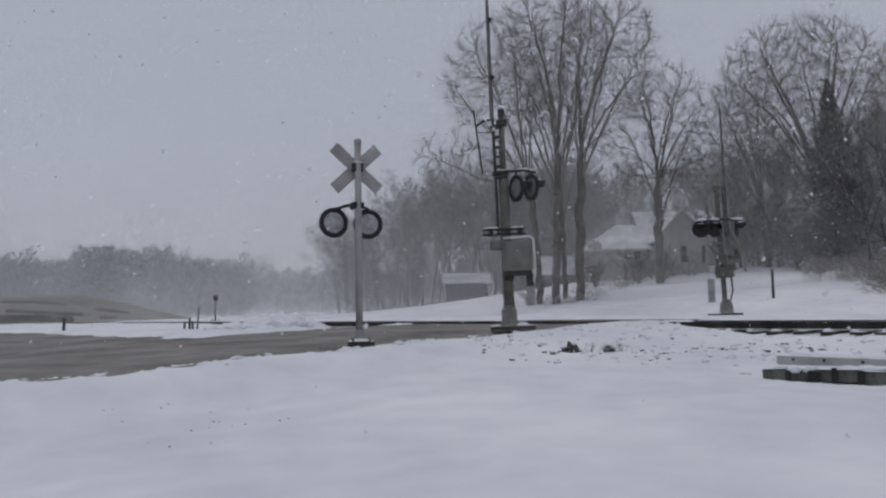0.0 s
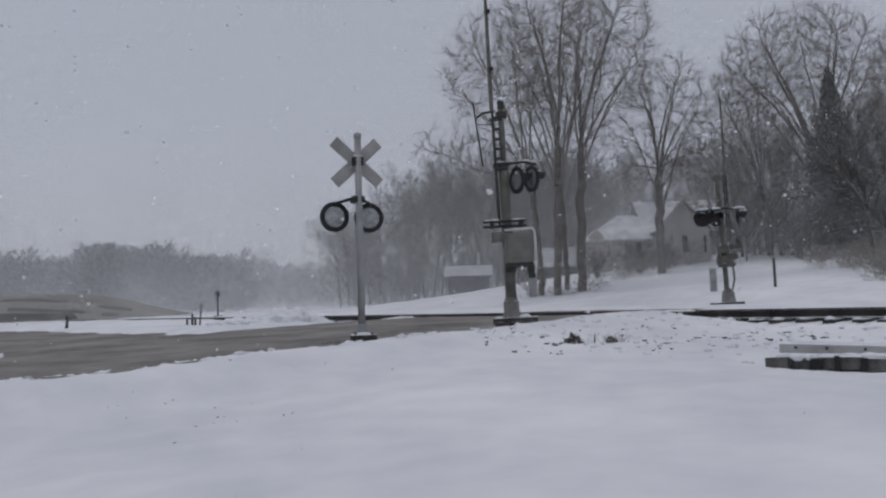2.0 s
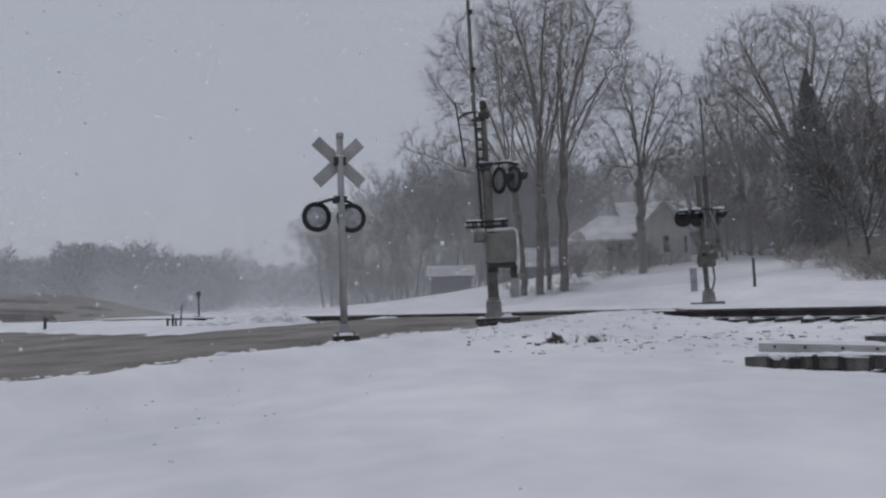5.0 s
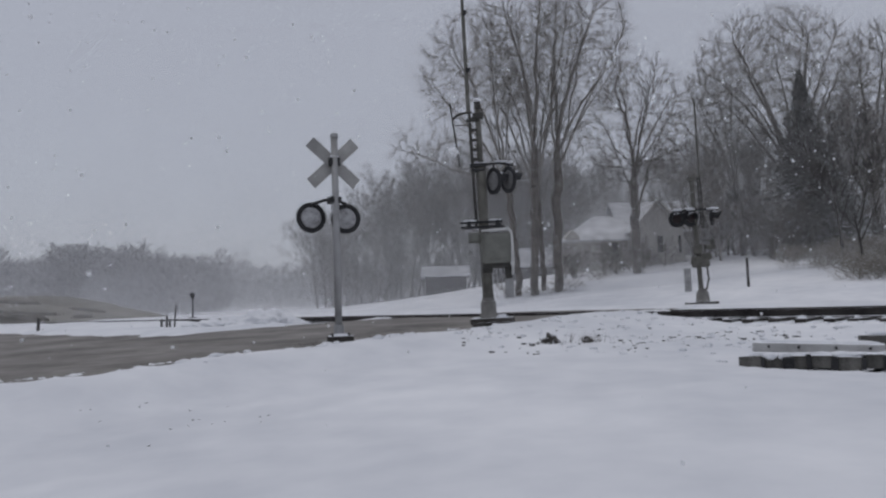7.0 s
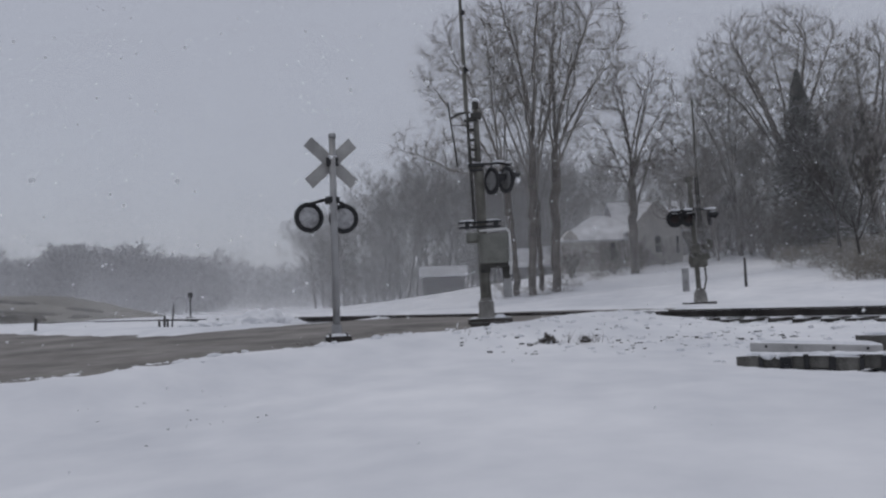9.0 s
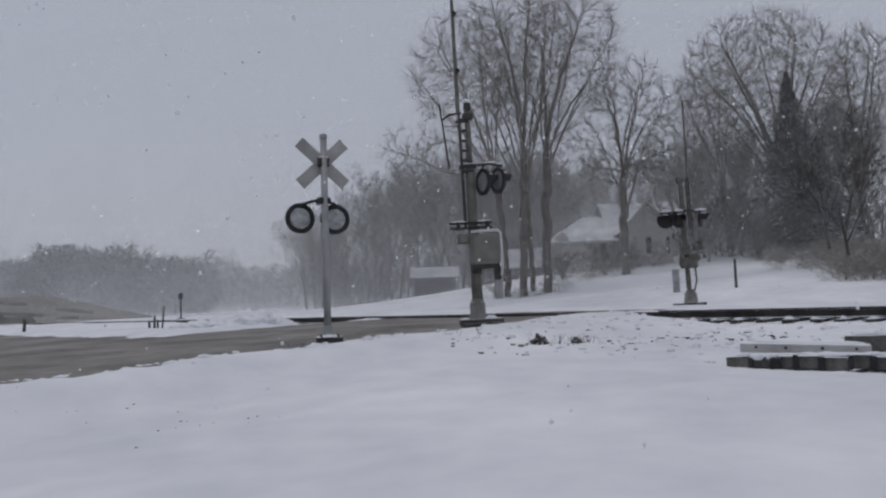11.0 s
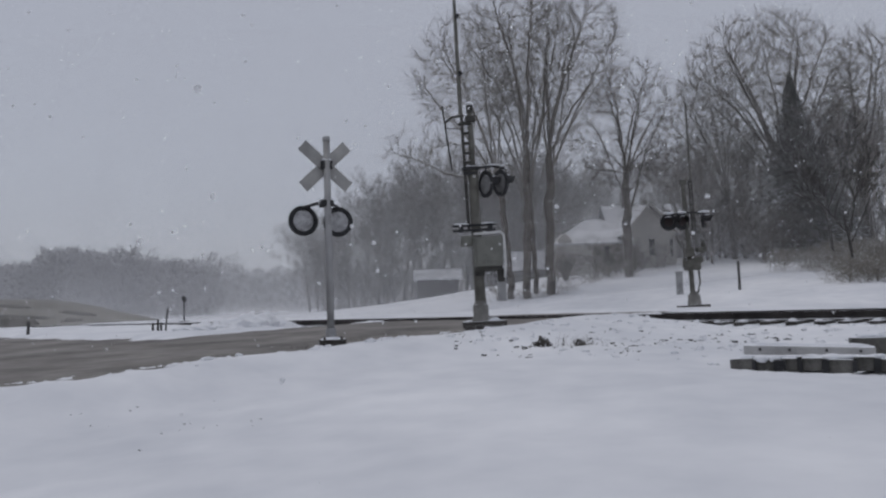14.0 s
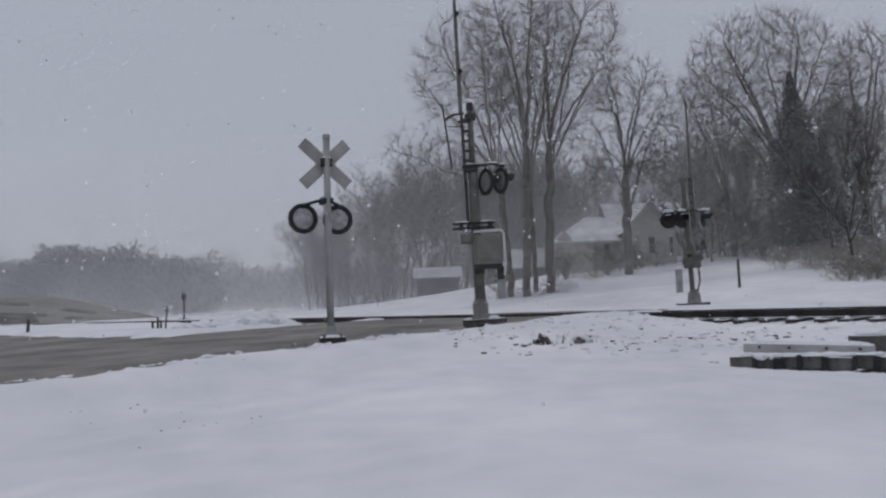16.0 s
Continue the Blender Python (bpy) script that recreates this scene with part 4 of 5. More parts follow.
# crowns that fill their own space: limbs fan out from the fork, and branches grow towards free room
def reaching(seed, radius, fork, rooms, limbs, count, step=0.34, kill=0.5, twigs=2.0, tip=0.010):
    """Branch pieces (trunk, crown) in the tree's own space; fork is a point, rooms are ellipsoids (centre, half sizes)."""
    rng = np.random.default_rng(seed)
    size = np.array([r[0] * r[1] * r[2] for _, r in rooms])
    pick = rng.choice(len(rooms), count, p=size / size.sum())
    ball_pts = rng.normal(size=(count, 3))
    ball_pts *= (rng.random(count) ** 0.37 / np.linalg.norm(ball_pts, axis=1))[:, None]
    free = np.array([c for c, _ in rooms])[pick] + ball_pts * np.array([r for _, r in rooms])[pick]
    pos, par, way = np.zeros((30000, 3)), np.full(30000, -1), np.zeros((30000, 3))
    n = 0

    def chain(points, parent):
        nonlocal n
        for q in points:
            q = np.array(q, float)
            pos[n], par[n] = q, parent
            d = q - pos[parent] if parent >= 0 else np.array((0, 0, 1.0))
            way[n] = d / max(1e-6, np.linalg.norm(d))
            parent, n = n, n + 1

    fork = np.array(fork, float)
    m = max(4, int(fork[2] / 0.4))
    sway = rng.normal(0, 0.05, (m + 1, 3)) * np.array((1, 1, 0))
    chain([(0, 0, -0.3)] + [fork * (i / m) * np.array(((i / m) ** 0.5, (i / m) ** 0.5, 1)) + sway[i] for i in range(1, m + 1)], -1)
    stem = n
    share = np.maximum(1, np.round(limbs * size / size.sum())).astype(int)
    for (c, r), k_limbs in zip(rooms, share):
        for k in range(k_limbs):
            up = 0.9 - 1.25 * (k + rng.random() * 0.6) / k_limbs
            az, flat = 2.4 * k + rng.uniform(0, 0.8), math.sqrt(max(0.05, 1 - up * up))
            goal = np.array(c) + 0.7 * np.array(r) * np.array((flat * math.cos(az), flat * math.sin(az), up))
            root = int(stem - 1 - min(stem * 0.5, (1 - up) * rng.uniform(0.12, 0.36) * stem))
            a = pos[root].copy()
            gap = np.linalg.norm(goal - a)
            bend = a + (goal - a) * np.array((0.45, 0.45, 0.55)) + np.array((0, 0, 0.04 * gap))
            cuts = max(3, int(gap / step))
            wave = np.cumsum(rng.normal(0, 0.035, (cuts + 1, 3)), axis=0)
            chain([(1 - f) ** 2 * a + 2 * f * (1 - f) * bend + f * f * goal + wave[i]
                   for i, f in ((i, i / cuts) for i in range(1, cuts + 1))], root)
    near, far = np.zeros(count, int), np.full(count, 1e9)
    kids = np.bincount(par[:n][par[:n] >= 0], minlength=30000)
    alive, first = np.ones(count, bool), stem // 2
    for _ in range(70):
        live = np.nonzero(alive)[0]
        if len(live) == 0 or n == first or n > 28000:
            break
        gaps = np.linalg.norm(free[live][:, None] - pos[first:n][None], axis=2)
        best = gaps.argmin(1)
        d = gaps[np.arange(len(live)), best]
        closer = d < far[live]
        near[live[closer]], far[live[closer]] = best[closer] + first, d[closer]
        alive &= far > kill
        live = np.nonzero(alive & (kids[near] < 4))[0]
        pull = np.zeros((n, 3))
        np.add.at(pull, near[live], (free[live] - pos[near[live]]) / far[live][:, None])
        who = np.nonzero(np.abs(pull).sum(1) > 0)[0]
        first = n
        d = pull[who] / np.linalg.norm(pull[who], axis=1)[:, None] + 0.55 * way[who] + rng.normal(0, 0.12, (len(who), 3)) + np.array((0, 0, 0.16))
        d /= np.linalg.norm(d, axis=1)[:, None]
        m = len(who)
        pos[n:n + m], par[n:n + m], way[n:n + m] = pos[who] + d * step, who, d
        np.add.at(kids, who, 1)
        n += m
    load = np.zeros(n)
    for i in range(n - 1, 0, -1):
        load[i] = max(1.0, load[i])
        load[par[i]] += load[i]
    power = math.log(load[0]) / math.log(radius / tip)
    thick = tip * np.maximum(load, 1) ** (1 / power)
    spots = [Vector(q) for q in pos[:n]]
    trunk, crown = [], []
    for i in range(1, n):
        j = par[i]
        piece = (spots[j], spots[i], min(thick[j], thick[i] * 1.25), thick[i], 0 if i < stem else (1 if thick[i] > 0.05 else 2))
        (trunk if i < stem else crown).append(piece)
        if thick[i] < 0.03:
            for _ in range(rng.poisson(twigs)):
                d = Vector(way[i]) + Vector(rng.normal(0, 0.45, 3)) + Vector((0, 0, 0.3))
                d.normalize()
                a, size_t = spots[j].lerp(spots[i], rng.random()), rng.uniform(0.25, 0.7)
                b = a + d * size_t
                crown.append((a, b, tip * 0.8, tip * 0.6, 3))
                d = (d + Vector(rng.normal(0, 0.25, 3)) + Vector((0, 0, 0.15))).normalized()
                crown.append((b, b + d * size_t * 0.8, tip * 0.6, tip * 0.3, 3))
    return trunk, crown


def full_tree(x, y, seed, radius, fork, rooms, limbs, count, label, mats=None, **kw):
    """A bare tree; fork and rooms are given in the world."""
    z = land(x, y)
    base = Vector((x, y, z))
    own = [(tuple(Vector(c) - base), r) for c, r in rooms]
    trunk, crown = reaching(seed, radius, tuple(Vector(fork) - base), own, limbs, count, **kw)
    t = thing("bare_tree", pose(x, y, z), label, "tree", grp)
    bark, twig = mats or (BARK, TWIG)
    raw("trunk", *tubes(trunk), bark, t, True)
    raw("crown", *tubes(crown), twig, t)
    return t


# the tall clump before the garage
full_tree(4.25, 43.6, 21, 0.19, (3.6, 43.6, 9.0), [((2.2, 43.5, 13.3), (3.5, 3.0, 4.2)), ((-0.2, 43.5, 9.4), (2.9, 2.0, 1.2))], 12, 2200, big, twigs=4.0, tip=0.008)
full_tree(5.1, 42.9, 22, 0.22, (5.5, 42.9, 11.0), [((5.3, 43.0, 14.8), (3.3, 3.0, 4.9))], 11, 2100, big, twigs=4.0, tip=0.008)
full_tree(6.45, 43.3, 23, 0.25, (6.8, 43.3, 10.4), [((8.3, 43.5, 14.6), (3.4, 3.0, 4.7)), ((7.8, 43.5, 10.2), (1.7, 1.8, 1.6))], 12, 2200, big, twigs=4.0, tip=0.008)
full_tree(5.85, 45.0, 24, 0.15, (5.7, 45.0, 8.2), [((5.6, 45.0, 11.4), (3.2, 2.8, 3.2))], 7, 900, "slender bare grey tree crowded between taller ones", twigs=3.0)
# the single tree before the house
full_tree(12.55, 49.8, 31, 0.28, (12.7, 49.8, 9.6), [((13.2, 49.8, 12.2), (3.1, 3.0, 4.1)), ((15.3, 49.8, 9.5), (1.5, 1.6, 1.1)), ((10.6, 49.8, 9.9), (1.3, 1.5, 1.2)), ((12.9, 49.8, 8.8), (3.2, 2.6, 1.3))], 15, 2200,
          "single bare tree with dark spreading limbs before the house", (BARK, BARK), twigs=3.0)
# the trees on the bank
full_tree(25.2, 53.2, 41, 0.36, (24.8, 53.2, 9.6), [((24.0, 53.0, 14.9), (6.4, 4.2, 5.6))], 18, 4200, "broad bare tree with a dense dome of fanned limbs", step=0.4, kill=0.5, twigs=4.2)
full_tree(30.6, 54.0, 42, 0.26, (30.9, 54.0, 9.0), [((31.4, 54.0, 14.4), (2.8, 3.0, 5.0))], 9, 1900, big, twigs=4.2)
full_tree(21.3, 54.2, 43, 0.22, (20.8, 54.2, 8.8), [((19.5, 54.0, 12.6), (2.8, 2.6, 4.0))], 9, 1500, big, twigs=4.0)
tree("bare_tree", 20.5, 37.4, 44, 6.4, 0.12, with_(BROAD, kids=(8, 8, 6, 4)), "slim dark bare tree on the snowy bank", grp, (0.05, 0), 0.5, (DARK_BARK, DARK_BARK))
tree("bare_tree", 22.2, 42.5, 45, 8.6, 0.12, with_(BROAD, kids=(8, 8, 6, 4)), "slim dark bare tree on the snowy bank", grp, (-0.05, 0), 0.5, (DARK_BARK, DARK_BARK))


def evergreen(x, y, height, width, seed):
    rng = random.Random(seed)
    t = thing("evergreen_tree", pose(x, y, land(x, y)), "dark narrow evergreen tree among bare trees", "tree")
    bm = bmesh.new()
    tube(bm, (0, 0, -0.2), (0, 0, height * 0.95), 0.2, 0.03, 10)
    part("trunk", bm, BARK, t)
    verts, faces = [], []
    for k in range(24000):
        f = rng.random() ** 0.8
        z = height * (0.04 + 0.96 * f)
        a0 = rng.uniform(0, math.tau)
        reach = width / 2 * (1 - f) ** 1.05 * (0.86 + 0.2 * math.sin(f * 41 + 3 * a0) + 0.16 * math.sin(5 * a0 + f * 9)) + 0.05
        a = a0
        rr = reach * rng.uniform(0.2, 1.05)
        c = Vector((math.cos(a) * rr, math.sin(a) * rr, z - 0.25 * rr))
        out = Vector((math.cos(a), math.sin(a), rng.uniform(-0.5, 0.3))).normalized() * rng.uniform(0.2, 0.5) * (0.3 + 0.7 * (1 - f))
        side = Vector((-math.sin(a), math.cos(a), rng.uniform(-0.4, 0.4))) * rng.uniform(0.05, 0.16) * (0.4 + 0.6 * (1 - f))
        i = len(verts)
        verts += [tuple(c - side), tuple(c + side), tuple(c + out)]
        faces.append((i, i + 1, i + 2))
    raw("crown", verts, faces, NEEDLES, t)


evergreen(24.3, 50.7, 12.3, 7.4, 3)
evergreen(27.0, 52.5, 7.8, 6.6, 5)

# thicket: bare trees with copies that share their meshes
LIGHT = with_(BROAD, seg=(4, 4, 3, 2, 2), kids=(8, 7, 6, 3), start=(0.1, 0.15, 0.15, 0.1), angle=(30, 34, 38, 40), ratio=(0.9, 0.45, 0.5, 0.5), min=0.012)
hazy = "bare grey tree of a thicket, its twigs paled to look hazed"
protos = [tree("thicket_tree", 0, 70 + k, 60 + k, 12.0, 0.11, LIGHT, hazy, "thicket beyond the track", (0, 0), 0.6, (HAZED_SNOWY_TWIG, HAZED_SNOWY_TWIG)) for k in range(4)]
rng = random.Random(8)
spots = []
for k in range(34):
    f = k / 33
    y = 66 + rng.uniform(-3, 10)
    spots.append((y * (-0.165 + 0.33 * f), y, 8.3 + 4.1 * sm(0, 0.45, f) + rng.uniform(-0.9, 0.9) - 1.2 * sm(0.6, 0.9, f)))
for k in range(12):
    f = k / 11
    y = 75 + rng.uniform(-3, 6)
    spots.append((y * (0.12 + 0.24 * f), y, rng.uniform(10.0, 12.5)))
for k, (x, y, h) in enumerate(spots):
    m = pose(x, y, land(x, y) - 0.1, rng.uniform(-7, 7), rng.uniform(-9, 9), rng.uniform(0, 360))
    if k < 4:
        t = protos[k]
        t.matrix_basis = m
    else:
        t = copy_thing(protos[k % 4], m)
    t.scale = (h / 12.0 * rng.uniform(0.9, 1.2),) * 2 + (h / 12.0,)

dark_label = "dark bare sapling crowded among the trees on the bank"
dark = [tree("sapling", 20 + 3 * k, 56, 70 + k, 9.0, 0.10, LIGHT, dark_label, "saplings on the bank", (0, 0), 0.6, (TWIG, TWIG)) for k in range(2)]
for k in range(11):
    f = k / 10
    y = 52 + rng.uniform(-1, 12)
    x = y * (0.335 + 0.27 * f)
    m = pose(x, y, land(x, y) - 0.1, rng.uniform(-6, 6), rng.uniform(-8, 8), rng.uniform(0, 360))
    t = copy_thing(dark[k % 2], m)
    t.scale = (rng.uniform(0.8, 1.2),) * 3

# shrubs
BUSH = with_(BROAD, seg=(3, 3, 2, 1, 1), kids=(9, 6, 4), start=(0.02, 0.1, 0.1, 0.1), angle=(42, 38, 40, 40), ratio=(1.0, 0.5, 0.5, 0.5), min=0.006)
bush_label = "bare brown shrub with dense twigs in the snow"
bushes = [tree("shrub", 10.9, 52.5, 81, 2.6, 0.05, BUSH, bush_label, "bare shrubs", (0, 0), 0.5, (STALKS, STALKS)),
          tree("shrub", 15.4, 53.2, 82, 2.0, 0.05, BUSH, bush_label, "bare shrubs", (0, 0), 0.5, (STALKS, STALKS)),
          tree("shrub", -4.0, 64.0, 83, 3.2, 0.05, BUSH, "snow-dusted bare shrub at the thicket's edge, paled to look hazed", "bare shrubs", (0, 0), 0.5, (HAZED_SNOWY_TWIG, HAZED_SNOWY_TWIG))]
for b in bushes:
    b["category"] = "shrub"
for k in range(86):
    size = rng.uniform(0.8, 1.4)
    if k < 10:
        x, y = 8.6 + rng.uniform(0, 9), 53.5 + rng.uniform(-1, 1.2)
        size = rng.uniform(0.5, 0.9)
    elif k < 16:
        x, y = 8.3 + rng.uniform(0, 3.6), 52.3 + rng.uniform(-1, 1)
        size = rng.uniform(0.8, 1.2)
    elif k < 26:
        y = rng.uniform(54, 62)
        x = y * (0.325 + 0.07 * (k - 16) / 9)
        size = rng.uniform(1.6, 2.6)
    elif k < 44:
        y = rng.uniform(46, 58)
        x = y * rng.uniform(0.38, 0.60)
        size = rng.uniform(0.9, 2.2)
    else:
        y = rng.uniform(64.5, 74)
        x = y * (-0.15 + 0.30 * (k - 44) / 41)
        size = rng.uniform(1.0, 2.1)
    b = copy_thing(bushes[2 if k >= 44 else k % 2], pose(x, y, land(x, y), 0, 0, rng.uniform(0, 360)))
    b.scale = (size,) * 3


tan_label = "low tawny brush and dry grass on the snowy bank"
tawny = tree("brush_clump", 22.0, 43.0, 84, 1.1, 0.03, with_(BUSH, kids=(11, 6, 3), angle=(50, 40, 40, 40)), tan_label, "brush on the bank", (0, 0), 0.5, (TAWNY, TAWNY))
tawny["category"] = "shrub"
for k in range(74):
    y = rng.uniform(38, 48) if k < 46 else rng.uniform(32, 38)
    x = y * (rng.uniform(0.44, 0.62) if k < 46 else rng.uniform(0.52, 0.64)) + 0.2
    if 19 < k < 26:
        x, y = (3.4, 43.3, 5.0, 42.5, 6.8, 43.0, 12.3, 49.4, 9.6, 47.6, 11.0, 50.5)[2 * (k - 20):2 * (k - 20) + 2]
    b = copy_thing(tawny, pose(x, y, land(x, y), 0, 0, rng.uniform(0, 360)))
    b.scale = (rng.uniform(1.0, 2.0),) * 2 + (rng.uniform(0.5, 1.1),)


# ---- the far side of the valley ----
def build_far_woods(name, seed, count, mat, near, deep, left, right, tall, label):
    rng = random.Random(seed)
    FAR = with_(BROAD, seg=(3, 3, 2, 1), kids=(8, 7, 5), start=(0.02, 0.12, 0.1, 0.1), angle=(36, 38, 42, 40), ratio=(0.75, 0.5, 0.5, 0.5), min=0.028)
    kinds = []
    for k in range(5):
        a, b = tree_parts(100 + k, 13.0, 0.09, FAR, (0, 0), 0.62)
        v, f = tubes(b)
        f = [q for q in f if len(q) == 4]
        # sprays of fine twigs that close the crown
        for i in range(480):
            u = Vector((rng.gauss(0, 1), rng.gauss(0, 1), rng.gauss(0, 1))).normalized() * rng.random() ** 0.33
            c = Vector((u.x * 3.3, u.y * 3.3, 6.6 + u.z * 6.2))
            out = Vector((u.x, u.y, rng.uniform(0.2, 1.1))).normalized() * rng.uniform(0.4, 1.0)
            side = Vector((rng.gauss(0, 1), rng.gauss(0, 1), rng.gauss(0, 0.4))).normalized() * rng.uniform(0.07, 0.2)
            j = len(v)
            v += [tuple(c - side), tuple(c + side), tuple(c + out + side * 0.3), tuple(c + out - side * 0.3)]
            f.append((j, j + 1, j + 2, j + 3))
        kinds.append((np.array(v), np.array(f)))
    vs, fs, n = [], [], 0
    for k in range(count):
        f = (k + rng.random()) / count
        y = near + deep * rng.random()
        h = tall(f) * rng.uniform(0.84, 1.0)
        if k % 2:
            y, h = y - 6, h * rng.uniform(0.4, 0.8)
        x = y * (left + (right - left) * f)
        v, q = kinds[k % 5]
        a = rng.uniform(0, math.tau)
        c, s = math.cos(a), math.sin(a)
        w = v * (h / 13.0) * np.array([1.25, 1.25, 1.0])
        w = np.stack([w[:, 0] * c - w[:, 1] * s + x, w[:, 0] * s + w[:, 1] * c + y, w[:, 2] + land(x, y) - 0.3], 1)
        vs.append(w)
        fs.append(q + n)
        n += len(v)
    tagged(raw(name, np.concatenate(vs).tolist(), np.concatenate(fs).tolist(), mat), label, "woods", kind="stuff")


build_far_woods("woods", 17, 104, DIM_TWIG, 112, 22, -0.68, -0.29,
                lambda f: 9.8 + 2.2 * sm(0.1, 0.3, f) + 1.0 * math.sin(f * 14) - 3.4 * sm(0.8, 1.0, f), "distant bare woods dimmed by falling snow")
build_far_woods("woods", 19, 30, HAZE_TWIG, 88, 14, 0.06, 0.47,
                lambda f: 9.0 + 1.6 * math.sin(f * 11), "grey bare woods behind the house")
build_far_woods("woods", 18, 44, HAZE_TWIG, 175, 40, -0.36, -0.06,
                lambda f: 14.0 + 1.5 * math.sin(f * 9), "pale woods with haze put into their twig colour")


def build_bank():
    """A terraced bank of dry grass beyond the side road."""
    verts, faces = [], []
    nx, ny = 70, 48

    def rise(x, y):
        f = min(1.0, max(0.0, (y - 47) / 19.0))
        step = 0.6 * (math.floor(f * 2.999) + sm(0.3, 0.62, f * 2.999 % 1.0))
        low = sm(-22.5, -26.5, x) * sm(0, 0.05, f)
        return 0.36 * low + (step + 0.15 * f) * sm(-22.5, -35.0, x + 0.6 * noise.noise(Vector((x * 0.2, y * 0.4, 0))))

    for j in range(ny + 1):
        for i in range(nx + 1):
            x, y = -52 + 30 * i / nx, 46.6 + 20.4 * j / ny
            verts.append((x, y, land(x, y) + rise(x, y) + 0.08 * noise.noise(Vector((x, y, 0)) * 0.6) - 0.12))
    w = nx + 1
    faces = [(j * w + i, j * w + i + 1, (j + 1) * w + i + 1, (j + 1) * w + i) for j in range(ny) for i in range(nx)]
    tagged(raw("grass_bank", verts, faces, DRYGRASS, smooth=True), "terraced bank of pale dry grass", "bank", kind="structure")
    rng = random.Random(5)
    sv, sf = [], []
    for k in range(15000):
        x, row = rng.uniform(-46, -25), rng.choice((0.02, 0.02, 0.33, 0.66))
        if noise.noise(Vector((x * 0.25, row * 15.0, 0))) < -0.15:
            continue
        y = 47 + 19 * row + rng.gauss(0.2, 0.5)
        z = land(x, y) + rise(x, y) - 0.15
        h = rng.uniform(0.1, 0.42) * (1.3 if row < 0.1 else 0.8)
        i = len(sv)
        dx = rng.uniform(0.03, 0.08)
        sv += [(x - dx, y, z), (x + dx, y, z), (x + rng.gauss(0, 0.1), y, z + h)]
        sf.append((i, i + 1, i + 2))
    tagged(raw("dry_hedge", sv, sf, TAWNY), "dark rows of dry stalks along the terraces", "dry grass", kind="stuff")


build_bank()


# ---- falling snow: each sheet of flakes drifts as one; see-through sheets add haze ----
def flakes(name, count, near, far, top, r_lo, r_hi, seed, solid, left=-0.72, right=0.72, low=1.0):
    rng = np.random.default_rng(seed)
    y = near + (far - near) * rng.random(count) ** 0.7
    x = (left + (right - left) * rng.random(count)) * (y + 6)
    z = rng.random(count) ** low * top
    r = r_lo + (r_hi - r_lo) * rng.random(count) ** 2
    c = np.stack([x, y, z], 1)
    if solid:
        bm = bmesh.new()
        bmesh.ops.create_icosphere(bm, subdivisions=1, radius=1.0)
        dirs = np.array([tuple(q.co) for q in bm.verts])
        tri = np.array([[q.index for q in face.verts] for face in bm.faces])
        bm.free()
    else:
        dirs = np.array([(0.9, 0.2, -0.5), (-0.9, -0.2, -0.5), (0.0, 0.3, 0.9)], float)
        tri = np.array([(0, 1, 2)])
    jit = rng.uniform(0.6, 1.2, (count, len(dirs), 1))
    turn = rng.uniform(0, math.tau, count)
    ct, st = np.cos(turn)[:, None], np.sin(turn)[:, None]
    dx = dirs[None, :, 0] * ct - dirs[None, :, 1] * st
    dy = dirs[None, :, 0] * st + dirs[None, :, 1] * ct
    dz = np.repeat(dirs[None, :, 2], count, 0)
    v = c[:, None, :] + np.stack([dx, dy, dz], 2) * jit * r[:, None, None]
    f = tri[None] + (np.arange(count) * len(dirs))[:, None, None]
    me = bpy.data.meshes.new(name)
    me.vertices.add(count * len(dirs))
    me.vertices.foreach_set("co", v.reshape(-1))
    f = f.reshape(-1, 3)
    me.loops.add(f.size)
    me.loops.foreach_set("vertex_index", f.reshape(-1).astype(np.int32))
    me.polygons.add(len(f))
    me.polygons.foreach_set("loop_start", np.arange(0, f.size, 3, dtype=np.int32))
    me.update(calc_edges=True)
    me.materials.append(FLAKE)
    return tagged(new(name, me), "white snowflakes drifting down through the air", "falling snow", kind="stuff")


HAZE_FINE = snow_haze("fine_snow_haze", 0.05, 0.13)
HAZE_DENSE = snow_haze("dense_snow_haze", 0.15, 0.27)


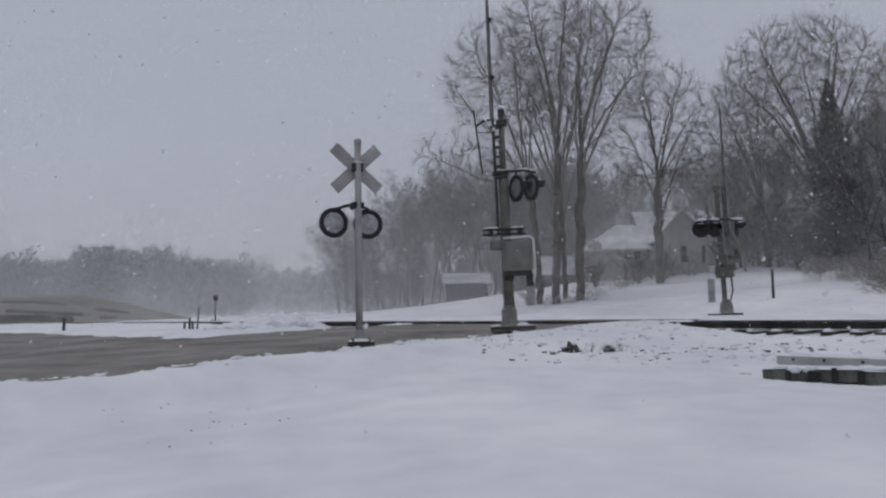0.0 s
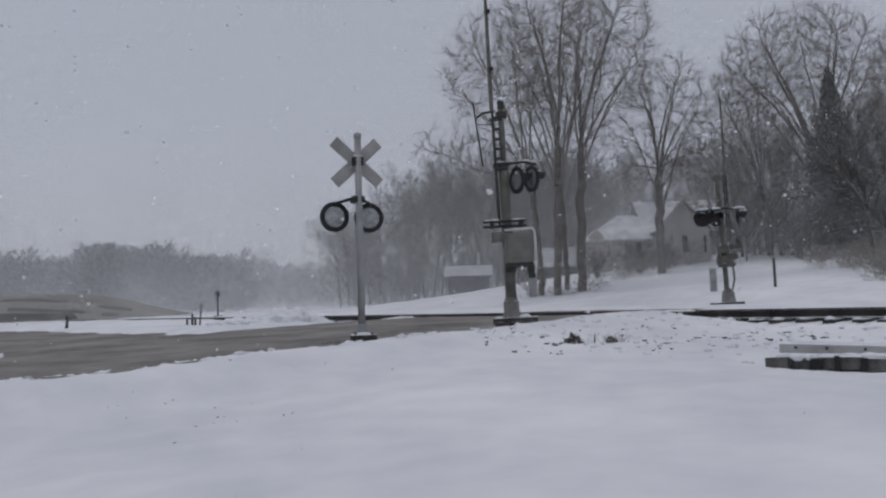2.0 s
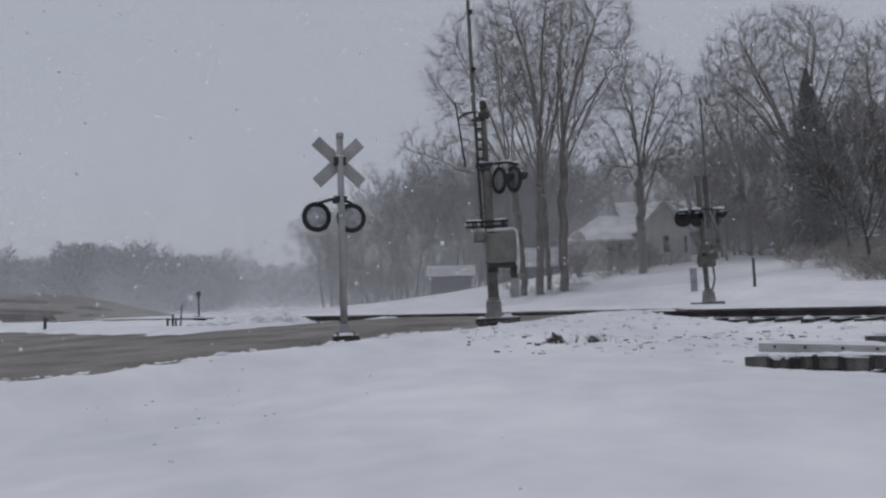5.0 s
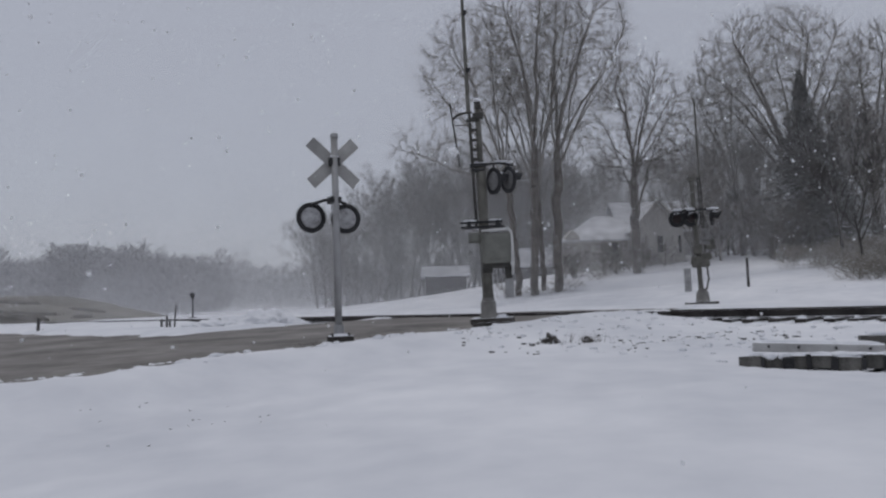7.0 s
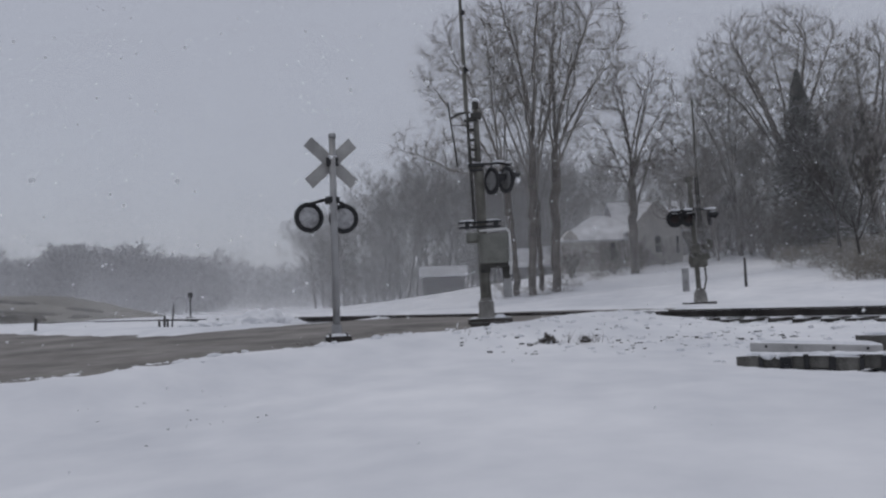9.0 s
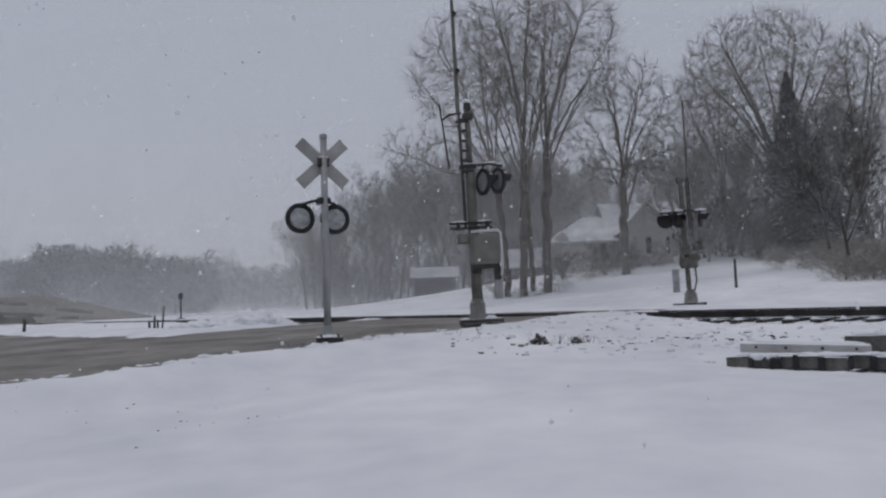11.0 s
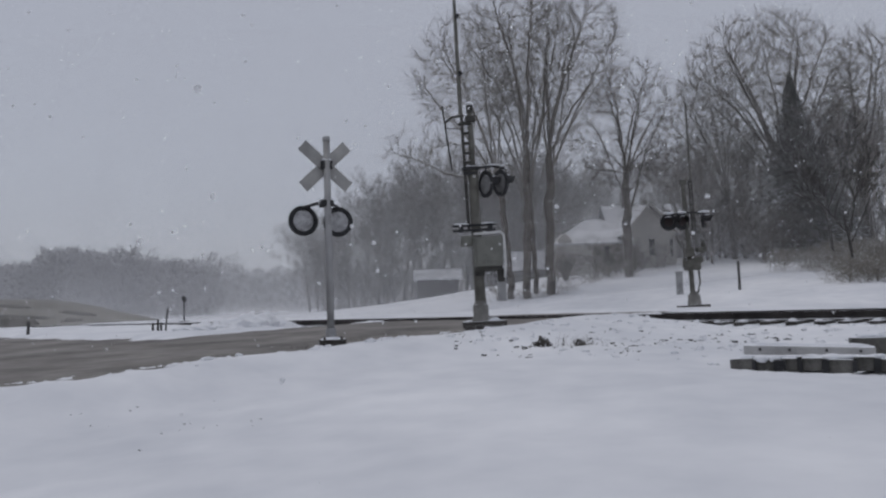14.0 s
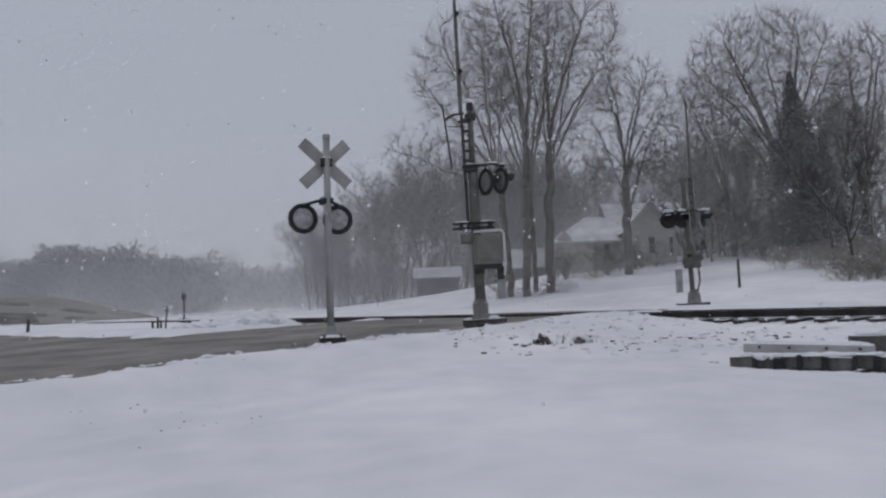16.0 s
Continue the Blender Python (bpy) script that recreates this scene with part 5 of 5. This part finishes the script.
def haze_sheet(y0, half, top, mat, slant=0.0):
    """A wavy translucent sheet, added to haze what lies behind; drifts with the wind."""
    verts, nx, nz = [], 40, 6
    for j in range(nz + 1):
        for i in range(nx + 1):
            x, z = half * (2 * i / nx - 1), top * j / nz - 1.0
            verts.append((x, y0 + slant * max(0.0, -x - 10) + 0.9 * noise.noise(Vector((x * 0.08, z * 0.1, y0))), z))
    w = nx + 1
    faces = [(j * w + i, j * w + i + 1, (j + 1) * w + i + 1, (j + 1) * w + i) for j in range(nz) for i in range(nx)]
    return tagged(raw("falling_snow_and_haze", verts, faces, mat, smooth=True), "thin translucent sheet added as haze of fine snow", "falling snow", kind="stuff")


SNOW_AND_HAZE = [
    (flakes("falling_snow_and_haze", 3200, 2.6, 14, 30, 0.006, 0.026, 1, True), 1.35, -0.35),
    (flakes("falling_snow_and_haze", 9500, 14, 42, 44, 0.010, 0.030, 2, True), 1.25, -0.3),
    (flakes("falling_snow_and_haze", 70000, 28, 41, 18, 0.007, 0.015, 3, False, -0.62, 0.66, 1.4), 0.5, -0.2),
    (flakes("falling_snow_and_haze", 90000, 50, 62, 20, 0.013, 0.024, 5, False, -0.62, 0.66, 1.4), 0.5, -0.2),
    (flakes("falling_snow_and_haze", 90000, 76, 106, 17, 0.024, 0.040, 4, False, -0.66, 0.12, 1.4), 0.5, -0.2),
    # see-through sheets added to stand for haze over the distance
    (haze_sheet(39.4, 45, 30, HAZE_FINE), 0.05, -0.2),
    (haze_sheet(48.2, 50, 32, HAZE_FINE), 0.05, -0.2),
    (haze_sheet(58.8, 65, 34, HAZE_DENSE, 0.75), 0.05, -0.2),
    (haze_sheet(66.0, 70, 34, HAZE_FINE, 0.6), 0.05, -0.2),
    (haze_sheet(80.0, 80, 34, HAZE_FINE), 0.05, -0.2),
    (haze_sheet(98.0, 95, 40, HAZE_FINE), 0.05, -0.2),
    (haze_sheet(150.0, 150, 60, HAZE_DENSE), 0.05, -0.2),
]


def motions():
    for ob, fall, drift in SNOW_AND_HAZE:
        walk(ob, [(t, pose(drift * (t - 8), 0, -1.5 - fall * t)) for t in (0.0, 4.0, 8.0, 12.0, 16.0)])


motions()
